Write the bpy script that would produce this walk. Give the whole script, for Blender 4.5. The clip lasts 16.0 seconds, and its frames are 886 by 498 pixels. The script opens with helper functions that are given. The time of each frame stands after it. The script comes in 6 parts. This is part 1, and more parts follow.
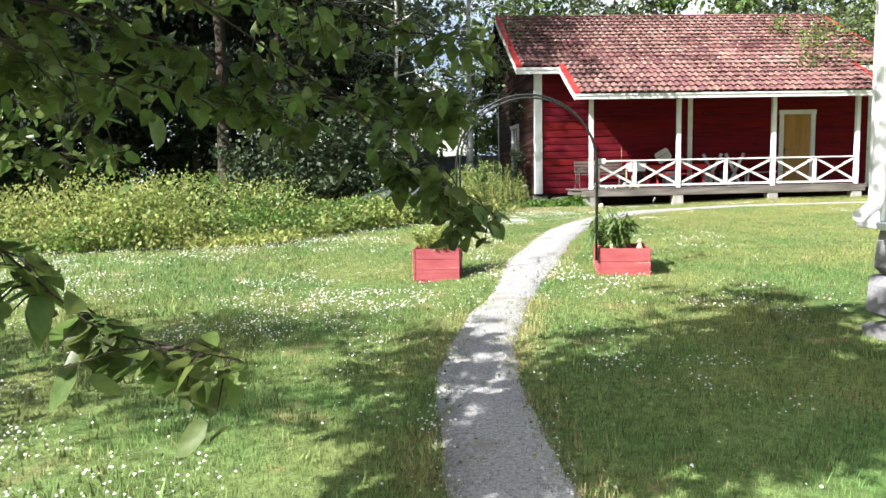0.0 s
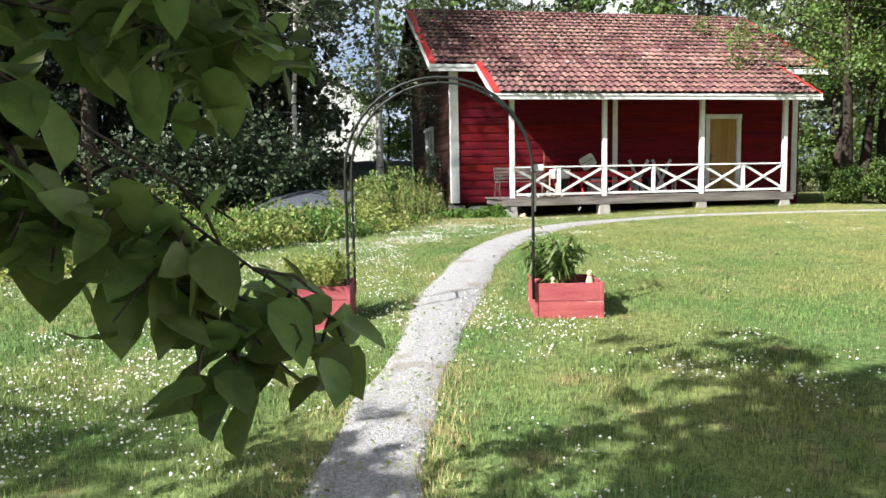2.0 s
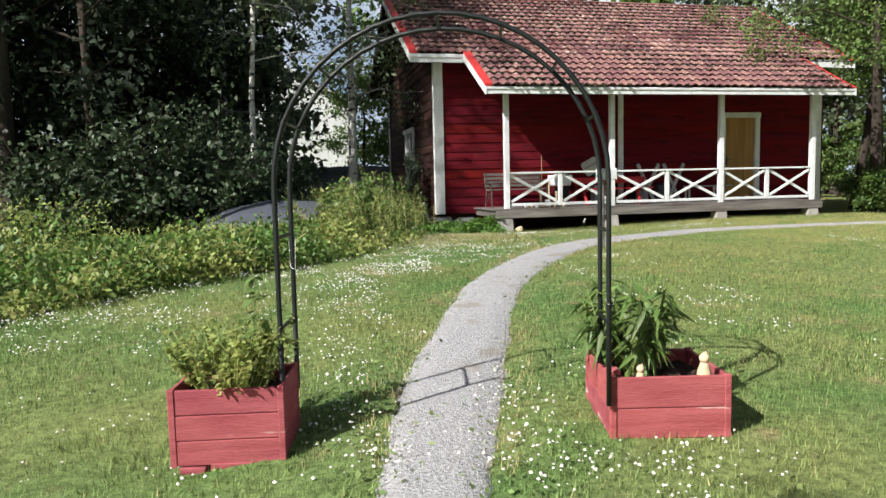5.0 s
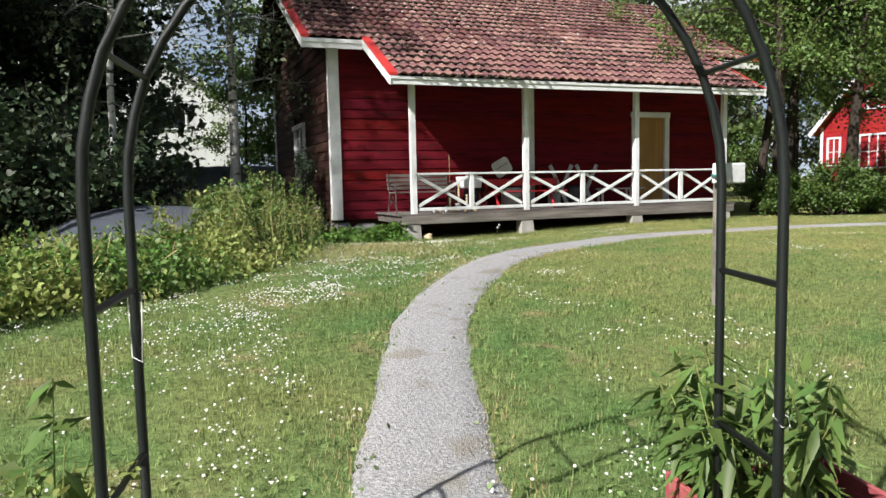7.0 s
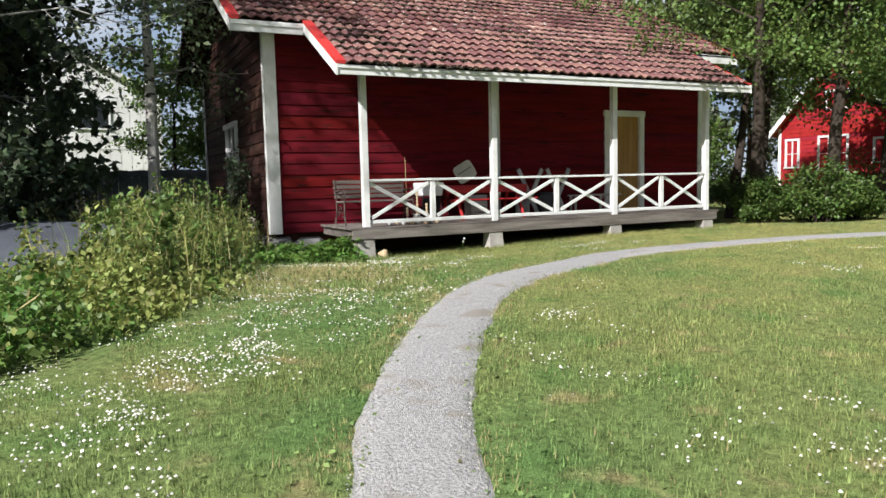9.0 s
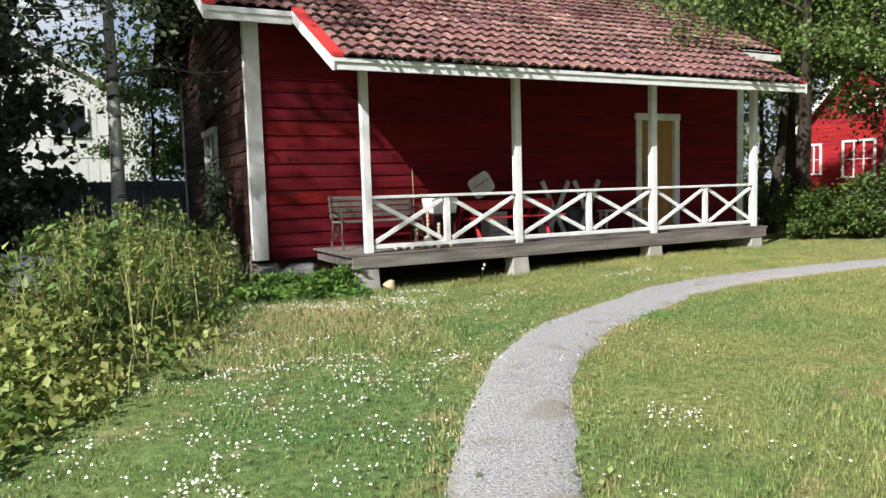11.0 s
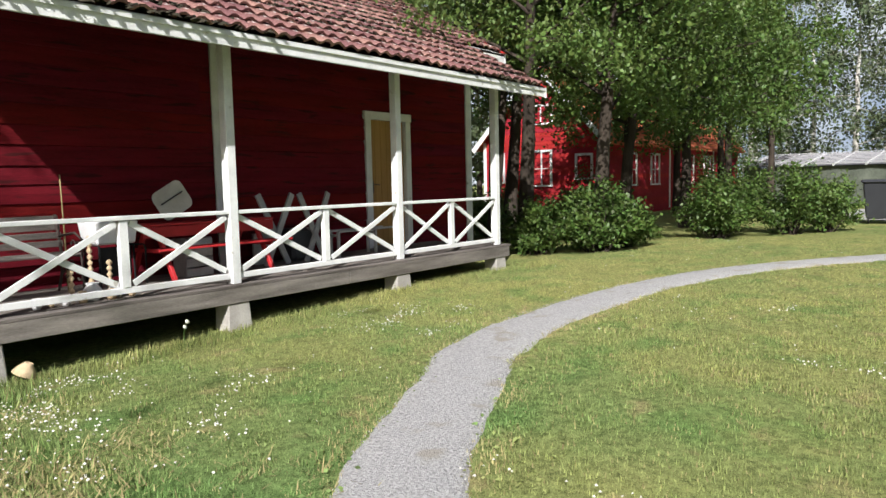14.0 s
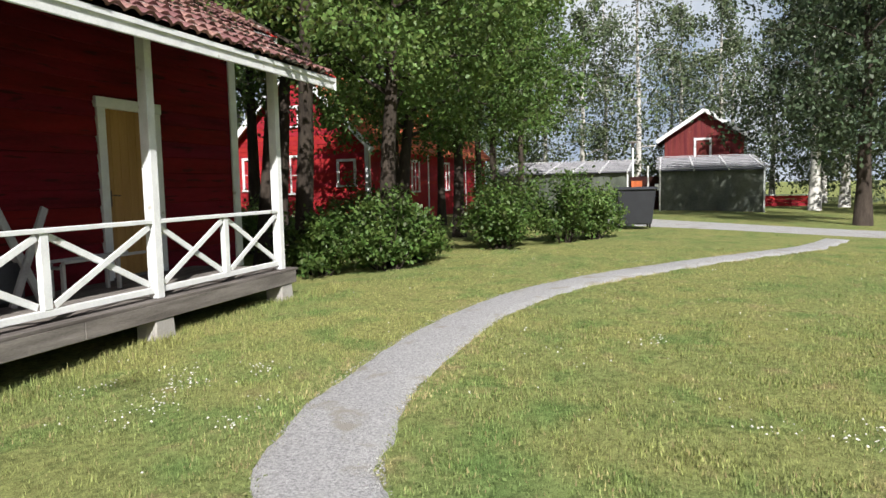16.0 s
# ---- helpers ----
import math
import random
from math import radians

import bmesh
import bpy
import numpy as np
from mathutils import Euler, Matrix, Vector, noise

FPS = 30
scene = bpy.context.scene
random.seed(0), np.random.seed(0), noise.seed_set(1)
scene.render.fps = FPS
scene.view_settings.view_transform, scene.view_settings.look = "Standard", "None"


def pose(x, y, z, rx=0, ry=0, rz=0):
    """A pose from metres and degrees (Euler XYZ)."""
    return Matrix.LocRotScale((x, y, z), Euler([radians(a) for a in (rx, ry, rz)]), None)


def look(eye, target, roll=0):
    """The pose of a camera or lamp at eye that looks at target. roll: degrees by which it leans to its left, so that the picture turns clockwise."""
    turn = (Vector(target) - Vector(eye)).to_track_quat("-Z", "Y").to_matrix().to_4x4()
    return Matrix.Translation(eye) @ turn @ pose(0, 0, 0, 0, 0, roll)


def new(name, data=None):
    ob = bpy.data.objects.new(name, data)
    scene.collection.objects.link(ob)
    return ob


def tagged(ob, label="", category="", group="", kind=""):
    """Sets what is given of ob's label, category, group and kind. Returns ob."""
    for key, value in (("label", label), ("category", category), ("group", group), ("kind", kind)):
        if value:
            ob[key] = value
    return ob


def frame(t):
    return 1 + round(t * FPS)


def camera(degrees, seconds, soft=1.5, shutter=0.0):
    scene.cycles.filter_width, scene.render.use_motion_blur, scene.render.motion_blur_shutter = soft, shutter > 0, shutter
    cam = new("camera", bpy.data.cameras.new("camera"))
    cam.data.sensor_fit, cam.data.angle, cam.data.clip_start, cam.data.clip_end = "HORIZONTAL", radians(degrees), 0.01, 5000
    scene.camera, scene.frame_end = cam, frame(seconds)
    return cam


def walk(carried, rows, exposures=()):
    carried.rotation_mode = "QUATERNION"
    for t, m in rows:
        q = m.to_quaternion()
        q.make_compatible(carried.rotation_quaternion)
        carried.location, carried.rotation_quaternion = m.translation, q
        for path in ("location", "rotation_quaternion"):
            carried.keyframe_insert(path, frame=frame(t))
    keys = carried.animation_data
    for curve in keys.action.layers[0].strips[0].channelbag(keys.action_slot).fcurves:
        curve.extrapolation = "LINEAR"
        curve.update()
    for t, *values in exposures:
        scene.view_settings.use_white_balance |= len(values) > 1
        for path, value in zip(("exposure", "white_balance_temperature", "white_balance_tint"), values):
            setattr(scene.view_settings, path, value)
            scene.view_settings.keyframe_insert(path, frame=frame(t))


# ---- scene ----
# ---- camera and its walk ----
cam = camera(63.3, 16.0)
PATH = [
    (0.0, (-0.003, -0.031, 1.384), (0.119, 1.756, 1.198), -1.2),
    (0.5, (0.097, 0.509, 1.399), (0.252, 2.294, 1.218), -0.8),
    (1.0, (0.203, 1.058, 1.414), (0.419, 2.838, 1.247), -1.7),
    (1.5, (0.311, 1.575, 1.428), (0.604, 3.343, 1.258), -1.2),
    (2.0, (0.409, 2.032, 1.417), (0.736, 3.793, 1.241), -1.1),
    (2.5, (0.512, 2.446, 1.409), (0.874, 4.201, 1.242), -1.2),
    (3.0, (0.626, 2.801, 1.403), (0.998, 4.555, 1.248), -1.2),
    (3.5, (0.726, 3.246, 1.397), (1.094, 5.000, 1.228), -1.1),
    (4.0, (0.775, 3.695, 1.429), (1.141, 5.449, 1.264), -1.3),
    (6.5, (0.729, 5.921, 1.478), (1.296, 7.622, 1.312), -1.1),
    (7.0, (0.855, 6.361, 1.485), (1.511, 8.027, 1.319), -1.2),
    (7.5, (0.988, 6.835, 1.508), (1.639, 8.504, 1.344), -1.5),
    (8.0, (1.183, 7.383, 1.536), (1.841, 9.050, 1.373), -1.7),
    (8.5, (1.302, 7.844, 1.563), (1.994, 9.498, 1.403), -1.6),
    (9.0, (1.381, 8.293, 1.587), (2.166, 9.905, 1.422), -1.4),
    (11.5, (2.093, 10.737, 1.799), (2.905, 12.336, 1.646), -1.8),
    (12.0, (2.248, 11.234, 1.832), (3.083, 12.820, 1.670), -1.9),
    (12.5, (2.435, 11.691, 1.874), (3.353, 13.230, 1.717), -1.8),
    (13.0, (2.619, 12.151, 1.902), (3.750, 13.541, 1.742), -1.6),
    (13.5, (2.915, 12.631, 1.913), (4.239, 13.840, 1.753), -1.5),
    (14.0, (3.192, 13.086, 1.914), (4.613, 14.179, 1.750), -1.3),
    (14.5, (3.564, 13.514, 1.933), (5.101, 14.436, 1.773), -1.3),
    (15.0, (3.930, 13.908, 1.938), (5.529, 14.720, 1.780), -1.5),
    (15.5, (4.261, 14.314, 1.954), (5.915, 15.008, 1.794), -1.3),
    (16.0, (4.639, 14.708, 1.965), (6.352, 15.237, 1.803), -1.3),
]
walk(cam, [(t, look(eye, target, roll)) for t, eye, target, roll in PATH], exposures=((0.0, 1.45), (1.5, 1.3), (3.0, 0.85), (4.5, 0.72), (7.0, 0.60), (9.0, 0.60), (11.5, 0.66), (14.0, 0.62), (16.0, 0.56)))

# ---- world, sun, exposure ----
SUN_AZ, SUN_EL = 207.8, 38.4
world = bpy.data.worlds.new("world")
scene.world = world
world.use_nodes = True
wn = world.node_tree
sky = wn.nodes.new("ShaderNodeTexSky")
sky.sky_type = "NISHITA"
sky.sun_disc = False
sky.dust_density, sky.air_density = 2.2, 1.0
sky.sun_elevation = radians(SUN_EL)
sky.sun_rotation = radians(90.0 - SUN_AZ)
wn.nodes["Background"].inputs[1].default_value = 0.05
wn.links.new(sky.outputs[0], wn.nodes["Background"].inputs[0])
sun = new("sun", bpy.data.lights.new("sun", "SUN"))
sun.data.energy, sun.data.angle, sun.data.color = 5.0, radians(0.6), (1.0, 0.97, 0.94)
sd = Vector((math.cos(radians(SUN_AZ)) * math.cos(radians(SUN_EL)), math.sin(radians(SUN_AZ)) * math.cos(radians(SUN_EL)), math.sin(radians(SUN_EL))))
sun.matrix_world = look(sd * 60, (0, 0, 0))

# ---- materials ----
def sky_glow():
    """Mottled pale emission that lifts the dim sky low between the trees."""
    m = bpy.data.materials.new("pale_sky_glow")
    m.use_nodes = True
    n, l = m.node_tree.nodes, m.node_tree.links
    co, t, r, e = n.new("ShaderNodeTexCoord"), n.new("ShaderNodeTexNoise"), n.new("ShaderNodeValToRGB"), n.new("ShaderNodeEmission")
    t.inputs["Scale"].default_value, t.inputs["Detail"].default_value = 0.012, 6
    r.color_ramp.elements[0].position, r.color_ramp.elements[1].position = 0.36, 0.56
    r.color_ramp.elements[0].color, r.color_ramp.elements[1].color = (0.36, 0.48, 0.66, 1), (0.88, 0.93, 1.0, 1)
    l.new(co.outputs["Object"], t.inputs["Vector"])
    l.new(t.outputs[0], r.inputs[0])
    l.new(r.outputs[0], e.inputs[0])
    e.inputs[1].default_value = 0.6
    l.new(e.outputs[0], n["Material Output"].inputs[0])
    return m


def shade(name, base, second=None, scale=6.0, fine=60.0, rough=0.8, metal=0.0, bump=0.3, stretch=(1, 1, 1), spots=None, spot_scale=3.0, spot_at=0.62, vary=0.0, sheen=0.0, through_light=0.0):
    """A surface with two scales of variation, fine relief and, where wanted, spots of a third colour."""
    m = bpy.data.materials.new(name)
    m.use_nodes = True
    t = m.node_tree
    n, l = t.nodes, t.links
    b = n["Principled BSDF"]
    b.inputs["Roughness"].default_value, b.inputs["Metallic"].default_value = rough, metal
    b.inputs["Specular IOR Level"].default_value = 0.15 if rough > 0.72 else 0.4
    co = n.new("ShaderNodeTexCoord")
    mp = n.new("ShaderNodeMapping")
    mp.inputs["Scale"].default_value = stretch
    l.new(co.outputs["Object"], mp.inputs[0])
    second = second or tuple(c * 0.6 for c in base)
    big = n.new("ShaderNodeTexNoise")
    big.inputs["Scale"].default_value, big.inputs["Detail"].default_value = scale, 4
    small = n.new("ShaderNodeTexNoise")
    small.inputs["Scale"].default_value, small.inputs["Detail"].default_value = fine, 5
    for k in (big, small):
        l.new(mp.outputs[0], k.inputs["Vector"])
    add = n.new("ShaderNodeMath")
    add.operation = "ADD"
    half = n.new("ShaderNodeMath")
    half.operation = "MULTIPLY"
    half.inputs[1].default_value = 0.6
    l.new(small.outputs[0], half.inputs[0])
    l.new(big.outputs[0], add.inputs[0])
    l.new(half.outputs[0], add.inputs[1])
    ramp = n.new("ShaderNodeValToRGB")
    ramp.color_ramp.elements[0].position, ramp.color_ramp.elements[1].position = 0.55, 1.05
    ramp.color_ramp.elements[0].color, ramp.color_ramp.elements[1].color = (*second, 1), (*base, 1)
    l.new(add.outputs[0], ramp.inputs[0])
    out = ramp.outputs[0]
    if spots:
        sp = n.new("ShaderNodeTexNoise")
        sp.inputs["Scale"].default_value, sp.inputs["Detail"].default_value = spot_scale, 6
        l.new(mp.outputs[0], sp.inputs["Vector"])
        r2 = n.new("ShaderNodeValToRGB")
        r2.color_ramp.elements[0].position, r2.color_ramp.elements[1].position = spot_at - 0.03, spot_at + 0.04
        l.new(sp.outputs[0], r2.inputs[0])
        mx = n.new("ShaderNodeMixRGB")
        mx.inputs[2].default_value = (*spots, 1)
        l.new(r2.outputs[0], mx.inputs[0])
        l.new(out, mx.inputs[1])
        out = mx.outputs[0]
    if vary:
        info = n.new("ShaderNodeObjectInfo")
        geo = n.new("ShaderNodeNewGeometry")
        both = n.new("ShaderNodeMath")
        both.operation = "ADD"
        l.new(info.outputs["Random"], both.inputs[0])
        l.new(geo.outputs["Random Per Island"], both.inputs[1])
        fr = n.new("ShaderNodeMath")
        fr.operation = "FRACT"
        l.new(both.outputs[0], fr.inputs[0])
        mr = n.new("ShaderNodeMapRange")
        mr.inputs[3].default_value, mr.inputs[4].default_value = 1 - vary, 1 + vary
        l.new(fr.outputs[0], mr.inputs[0])
        hsv = n.new("ShaderNodeHueSaturation")
        l.new(mr.outputs[0], hsv.inputs["Value"])
        hue = n.new("ShaderNodeMapRange")
        hue.inputs[3].default_value, hue.inputs[4].default_value = 0.5 - vary * 0.06, 0.5 + vary * 0.06
        l.new(fr.outputs[0], hue.inputs[0])
        l.new(hue.outputs[0], hsv.inputs["Hue"])
        l.new(out, hsv.inputs["Color"])
        out = hsv.outputs[0]
    l.new(out, b.inputs["Base Color"])
    if bump:
        bp = n.new("ShaderNodeBump")
        bp.inputs["Strength"].default_value, bp.inputs["Distance"].default_value = bump, 0.02
        l.new(add.outputs[0], bp.inputs["Height"])
        l.new(bp.outputs[0], b.inputs["Normal"])
    if through_light:
        tr = n.new("ShaderNodeBsdfTranslucent")
        l.new(out, tr.inputs[0])
        ms = n.new("ShaderNodeMixShader")
        ms.inputs[0].default_value = through_light
        l.new(b.outputs[0], ms.inputs[1])
        l.new(tr.outputs[0], ms.inputs[2])
        l.new(ms.outputs[0], n["Material Output"].inputs[0])
    return m


def glass(name):
    m = bpy.data.materials.new(name)
    m.use_nodes = True
    b = m.node_tree.nodes["Principled BSDF"]
    b.inputs["Base Color"].default_value = (0.02, 0.025, 0.03, 1)
    b.inputs["Roughness"].default_value = 0.06
    b.inputs["Specular IOR Level"].default_value = 0.8
    return m


def turf(name, gain, blade):
    """Lawn grass: fresh and yellowed stretches, withered patches, and the grain of single blades."""
    m = bpy.data.materials.new(name)
    m.use_nodes = True
    n, l = m.node_tree.nodes, m.node_tree.links
    b = n["Principled BSDF"]
    b.inputs["Roughness"].default_value = 0.6 if blade else 0.95
    b.inputs["Specular IOR Level"].default_value = 0.2 if blade else 0.05
    co = n.new("ShaderNodeTexCoord").outputs["Object"]

    def field(scale, detail, low, high, rough=0.5):
        t, r = n.new("ShaderNodeTexNoise"), n.new("ShaderNodeMapRange")
        t.inputs["Scale"].default_value, t.inputs["Detail"].default_value, t.inputs["Roughness"].default_value = scale, detail, rough
        r.inputs[1].default_value, r.inputs[2].default_value = low, high
        l.new(co, t.inputs["Vector"])
        l.new(t.outputs[0], r.inputs[0])
        return r.outputs[0]

    def sums(op, a, c):
        q = n.new("ShaderNodeMath")
        q.operation, q.use_clamp = op, True
        l.new(a, q.inputs[0])
        if isinstance(c, float):
            q.inputs[1].default_value = c
        else:
            l.new(c, q.inputs[1])
        return q.outputs[0]

    def mixed(f, a, c, kind="MIX"):
        q = n.new("ShaderNodeMixRGB")
        q.blend_type = kind
        l.new(f, q.inputs[0])
        for k, v in ((1, a), (2, c)):
            if isinstance(v, tuple):
                q.inputs[k].default_value = (*v, 1)
            else:
                l.new(v, q.inputs[k])
        return q.outputs[0]

    xyz, east = n.new("ShaderNodeSeparateXYZ"), n.new("ShaderNodeMapRange")
    l.new(co, xyz.inputs[0])
    l.new(xyz.outputs[0], east.inputs[0])
    for k, v in zip((1, 2, 3, 4), (4.0, 11.0, 0.0, 0.6)):
        east.inputs[k].default_value = v
    dry = sums("ADD", sums("MULTIPLY", field(0.55, 4, 0.35, 0.72), 0.75), east.outputs[0])
    lush = sums("MULTIPLY", field(1.7, 5, 0.50, 0.68), 0.5)
    out = mixed(dry, (0.138 * gain, 0.216 * gain, 0.074 * gain), (0.262 * gain, 0.272 * gain, 0.100 * gain))
    out = mixed(lush, out, (0.085 * gain, 0.190 * gain, 0.052 * gain))
    out = mixed(sums("MULTIPLY", field(2.6, 6, 0.60, 0.72), 0.7), out, (0.33 * gain, 0.27 * gain, 0.14 * gain))
    if blade:
        geo, val, hsv = n.new("ShaderNodeNewGeometry"), n.new("ShaderNodeMapRange"), n.new("ShaderNodeHueSaturation")
        val.inputs[3].default_value, val.inputs[4].default_value = 0.4, 1.7
        l.new(geo.outputs["Random Per Island"], val.inputs[0])
        l.new(val.outputs[0], hsv.inputs["Value"])
        l.new(out, hsv.inputs["Color"])
        out = hsv.outputs[0]
        tr, ms = n.new("ShaderNodeBsdfTranslucent"), n.new("ShaderNodeMixShader")
        ms.inputs[0].default_value = 0.35
        l.new(out, tr.inputs[0])
        l.new(b.outputs[0], ms.inputs[1])
        l.new(tr.outputs[0], ms.inputs[2])
        l.new(ms.outputs[0], n["Material Output"].inputs[0])
    else:
        grain = field(95, 5, 0.34, 0.68, 0.7)
        tuft = field(17, 4, 0.33, 0.67, 0.65)
        val, hsv = n.new("ShaderNodeMapRange"), n.new("ShaderNodeHueSaturation")
        both = n.new("ShaderNodeMath")
        both.operation = "ADD"
        l.new(grain, both.inputs[0])
        l.new(tuft, both.inputs[1])
        val.inputs[2].default_value, val.inputs[3].default_value, val.inputs[4].default_value = 2.0, 0.25, 1.75
        l.new(both.outputs[0], val.inputs[0])
        l.new(val.outputs[0], hsv.inputs["Value"])
        l.new(out, hsv.inputs["Color"])
        out = hsv.outputs[0]
        bp = n.new("ShaderNodeBump")
        bp.inputs["Strength"].default_value, bp.inputs["Distance"].default_value = 0.5, 0.03
        l.new(both.outputs[0], bp.inputs["Height"])
        l.new(bp.outputs[0], b.inputs["Normal"])
    l.new(out, b.inputs["Base Color"])
    return m


M_GROUND = turf("lawn_soil", 1.0, False)
M_BLADE = turf("grass_blade", 1.18, True)
M_FLOWER = shade("clover_flower", (0.78, 0.77, 0.73), (0.6, 0.58, 0.53), 20, 90, 0.8, bump=0)
M_GRAVEL = shade("gravel", (0.54, 0.535, 0.535), (0.23, 0.225, 0.225), 55, 190, 0.95, bump=0.8, spots=(0.33, 0.31, 0.27), spot_scale=2.2, spot_at=0.6)
M_STONE_CHIP = shade("gravel_chip", (0.45, 0.445, 0.44), (0.30, 0.29, 0.28), 20, 90, 0.9, bump=0, vary=0.4)
M_RED = shade("red_ochre_boards", (0.162, 0.008, 0.015), (0.078, 0.0045, 0.008), 3, 50, 0.85, bump=0.35, stretch=(0.35, 1, 3), vary=0.14, spots=(0.055, 0.008, 0.009), spot_scale=5, spot_at=0.62)
M_DARKLOG = shade("weathered_logs", (0.060, 0.023, 0.018), (0.018, 0.012, 0.010), 4, 60, 0.9, bump=0.5, stretch=(1, 0.3, 3), vary=0.25)
M_BRIGHTRED = shade("bright_red_boards", (0.38, 0.026, 0.034), (0.26, 0.016, 0.022), 2, 40, 0.75, bump=0.25, vary=0.08)
M_WHITE = shade("white_paint", (0.80, 0.81, 0.81), (0.64, 0.65, 0.65), 5, 70, 0.6, bump=0.2, spots=(0.42, 0.40, 0.36), spot_scale=7, spot_at=0.70)
M_GREYWOOD = shade("grey_weathered_wood", (0.25, 0.225, 0.205), (0.10, 0.088, 0.08), 4, 80, 0.9, bump=0.5, stretch=(0.3, 3, 3), vary=0.18)
M_TILE = shade("roof_tile", (0.30, 0.165, 0.150), (0.095, 0.030, 0.032), 0.8, 40, 0.85, bump=0.5, vary=0.30, spots=(0.50, 0.47, 0.44), spot_scale=11, spot_at=0.64)
M_MOSS_SHADE = shade("roof_moss_shade", (0.06, 0.05, 0.035), (0.03, 0.03, 0.02), 6, 60, 1.0, bump=0.6)
M_VERGE = shade("red_verge_metal", (0.60, 0.05, 0.04), (0.45, 0.03, 0.03), 3, 50, 0.5, bump=0.1)
M_CONCRETE = shade("concrete", (0.46, 0.44, 0.41), (0.30, 0.28, 0.26), 5, 60, 0.95, bump=0.5)
M_STONE = shade("foundation_stone", (0.30, 0.30, 0.31), (0.16, 0.16, 0.17), 4, 40, 0.9, bump=0.8, vary=0.15)
M_DOOR = shade("ochre_door_boards", (0.42, 0.235, 0.075), (0.31, 0.165, 0.05), 2, 60, 0.7, bump=0.2, stretch=(3, 1, 0.3))
M_PLANTER = shade("faded_red_planter", (0.41, 0.112, 0.118), (0.28, 0.058, 0.068), 7, 70, 0.85, bump=0.4, stretch=(0.4, 1, 3), spots=(0.60, 0.42, 0.38), spot_scale=6, spot_at=0.67, vary=0.08)
M_SOIL = shade("soil", (0.07, 0.05, 0.035), (0.03, 0.02, 0.015), 8, 60, 1.0, bump=1.0)
M_ARCH = shade("dark_green_metal", (0.010, 0.013, 0.012), (0.006, 0.008, 0.007), 8, 90, 0.5, bump=0.05)
M_IRON = shade("rusty_iron", (0.12, 0.09, 0.08), (0.06, 0.045, 0.04), 9, 80, 0.7, metal=0.5, bump=0.3)
M_BARK = shade("bark", (0.068, 0.054, 0.043), (0.03, 0.024, 0.02), 6, 40, 0.95, bump=1.0, stretch=(1, 1, 0.25))
M_BIRCH = shade("birch_bark", (0.66, 0.64, 0.60), (0.42, 0.40, 0.37), 3, 40, 0.8, bump=0.4, stretch=(1, 1, 3), spots=(0.05, 0.045, 0.04), spot_scale=3.0, spot_at=0.60)
M_LEAF = shade("leaf_green", (0.12, 0.185, 0.042), (0.05, 0.095, 0.022), 1.5, 12, 0.5, bump=0, vary=0.35, through_light=0.3)
M_LEAF_LIGHT = shade("leaf_light", (0.165, 0.24, 0.06), (0.07, 0.13, 0.034), 1.5, 12, 0.5, bump=0, vary=0.3, through_light=0.3)
M_LEAF_DARK = shade("leaf_dark", (0.075, 0.105, 0.05), (0.03, 0.05, 0.025), 1.0, 9, 0.55, bump=0, vary=0.4, through_light=0.15)
# Near-black copy of leaf_dark: the wood's shade is put into its colour.
M_LEAF_SHADED = shade("shaded_wood_leaf", (0.034, 0.046, 0.028), (0.014, 0.022, 0.013), 1.0, 9, 0.85, bump=0, vary=0.45, through_light=0.12)
M_LEAF_BIRCH = shade("birch_leaf", (0.155, 0.19, 0.10), (0.07, 0.10, 0.05), 1.2, 10, 0.45, bump=0, vary=0.4, through_light=0.25)
M_LEAF_APPLE = shade("apple_leaf", (0.17, 0.225, 0.065), (0.075, 0.12, 0.036), 6, 40, 0.4, bump=0.1, vary=0.35, through_light=0.5)
M_WEED = shade("weed_leaf", (0.42, 0.44, 0.14), (0.20, 0.27, 0.07), 1.2, 12, 0.55, bump=0, vary=0.4, through_light=0.42)
M_STRAW = shade("dry_stalk", (0.42, 0.36, 0.18), (0.26, 0.22, 0.10), 5, 40, 0.8, bump=0, vary=0.3)
M_FRESH = shade("fresh_weed", (0.15, 0.27, 0.05), (0.07, 0.15, 0.03), 3, 20, 0.5, bump=0, vary=0.35, through_light=0.35)
M_GLASS = glass("window_glass")


# ---- helpers for building ----
def part(name, bm, material, parent=None, label=""):
    """Links a bmesh as one mesh object, under parent where one is given."""
    me = bpy.data.meshes.new(name)
    bm.to_mesh(me)
    bm.free()
    me.materials.append(material)
    ob = new(name, me)
    if parent is not None:
        ob.parent = parent
    if label:
        ob["label"] = label
    return ob


def empty(name, x=0, y=0, z=0, rz=0):
    ob = new(name)
    ob.matrix_world = pose(x, y, z, 0, 0, rz)
    ob.empty_display_size = 0.1
    return ob


def box(bm, x0, y0, z0, x1, y1, z1, bev=0.0, m=None):
    """A box between two corners, its edges eased by bev."""
    r = bmesh.ops.create_cube(bm, size=1.0)
    vs = r["verts"]
    for v in vs:
        v.co = Vector((x0 + (v.co.x + 0.5) * (x1 - x0), y0 + (v.co.y + 0.5) * (y1 - y0), z0 + (v.co.z + 0.5) * (z1 - z0)))
    if bev:
        es = list({e for v in vs for e in v.link_edges})
        g = bmesh.ops.bevel(bm, geom=es, offset=bev, segments=1, affect="EDGES")
        vs = list({v for f in g["faces"] for v in f.verts} | {v for v in vs if v.is_valid})
    if m is not None:
        bmesh.ops.transform(bm, matrix=m, verts=vs)
    return vs


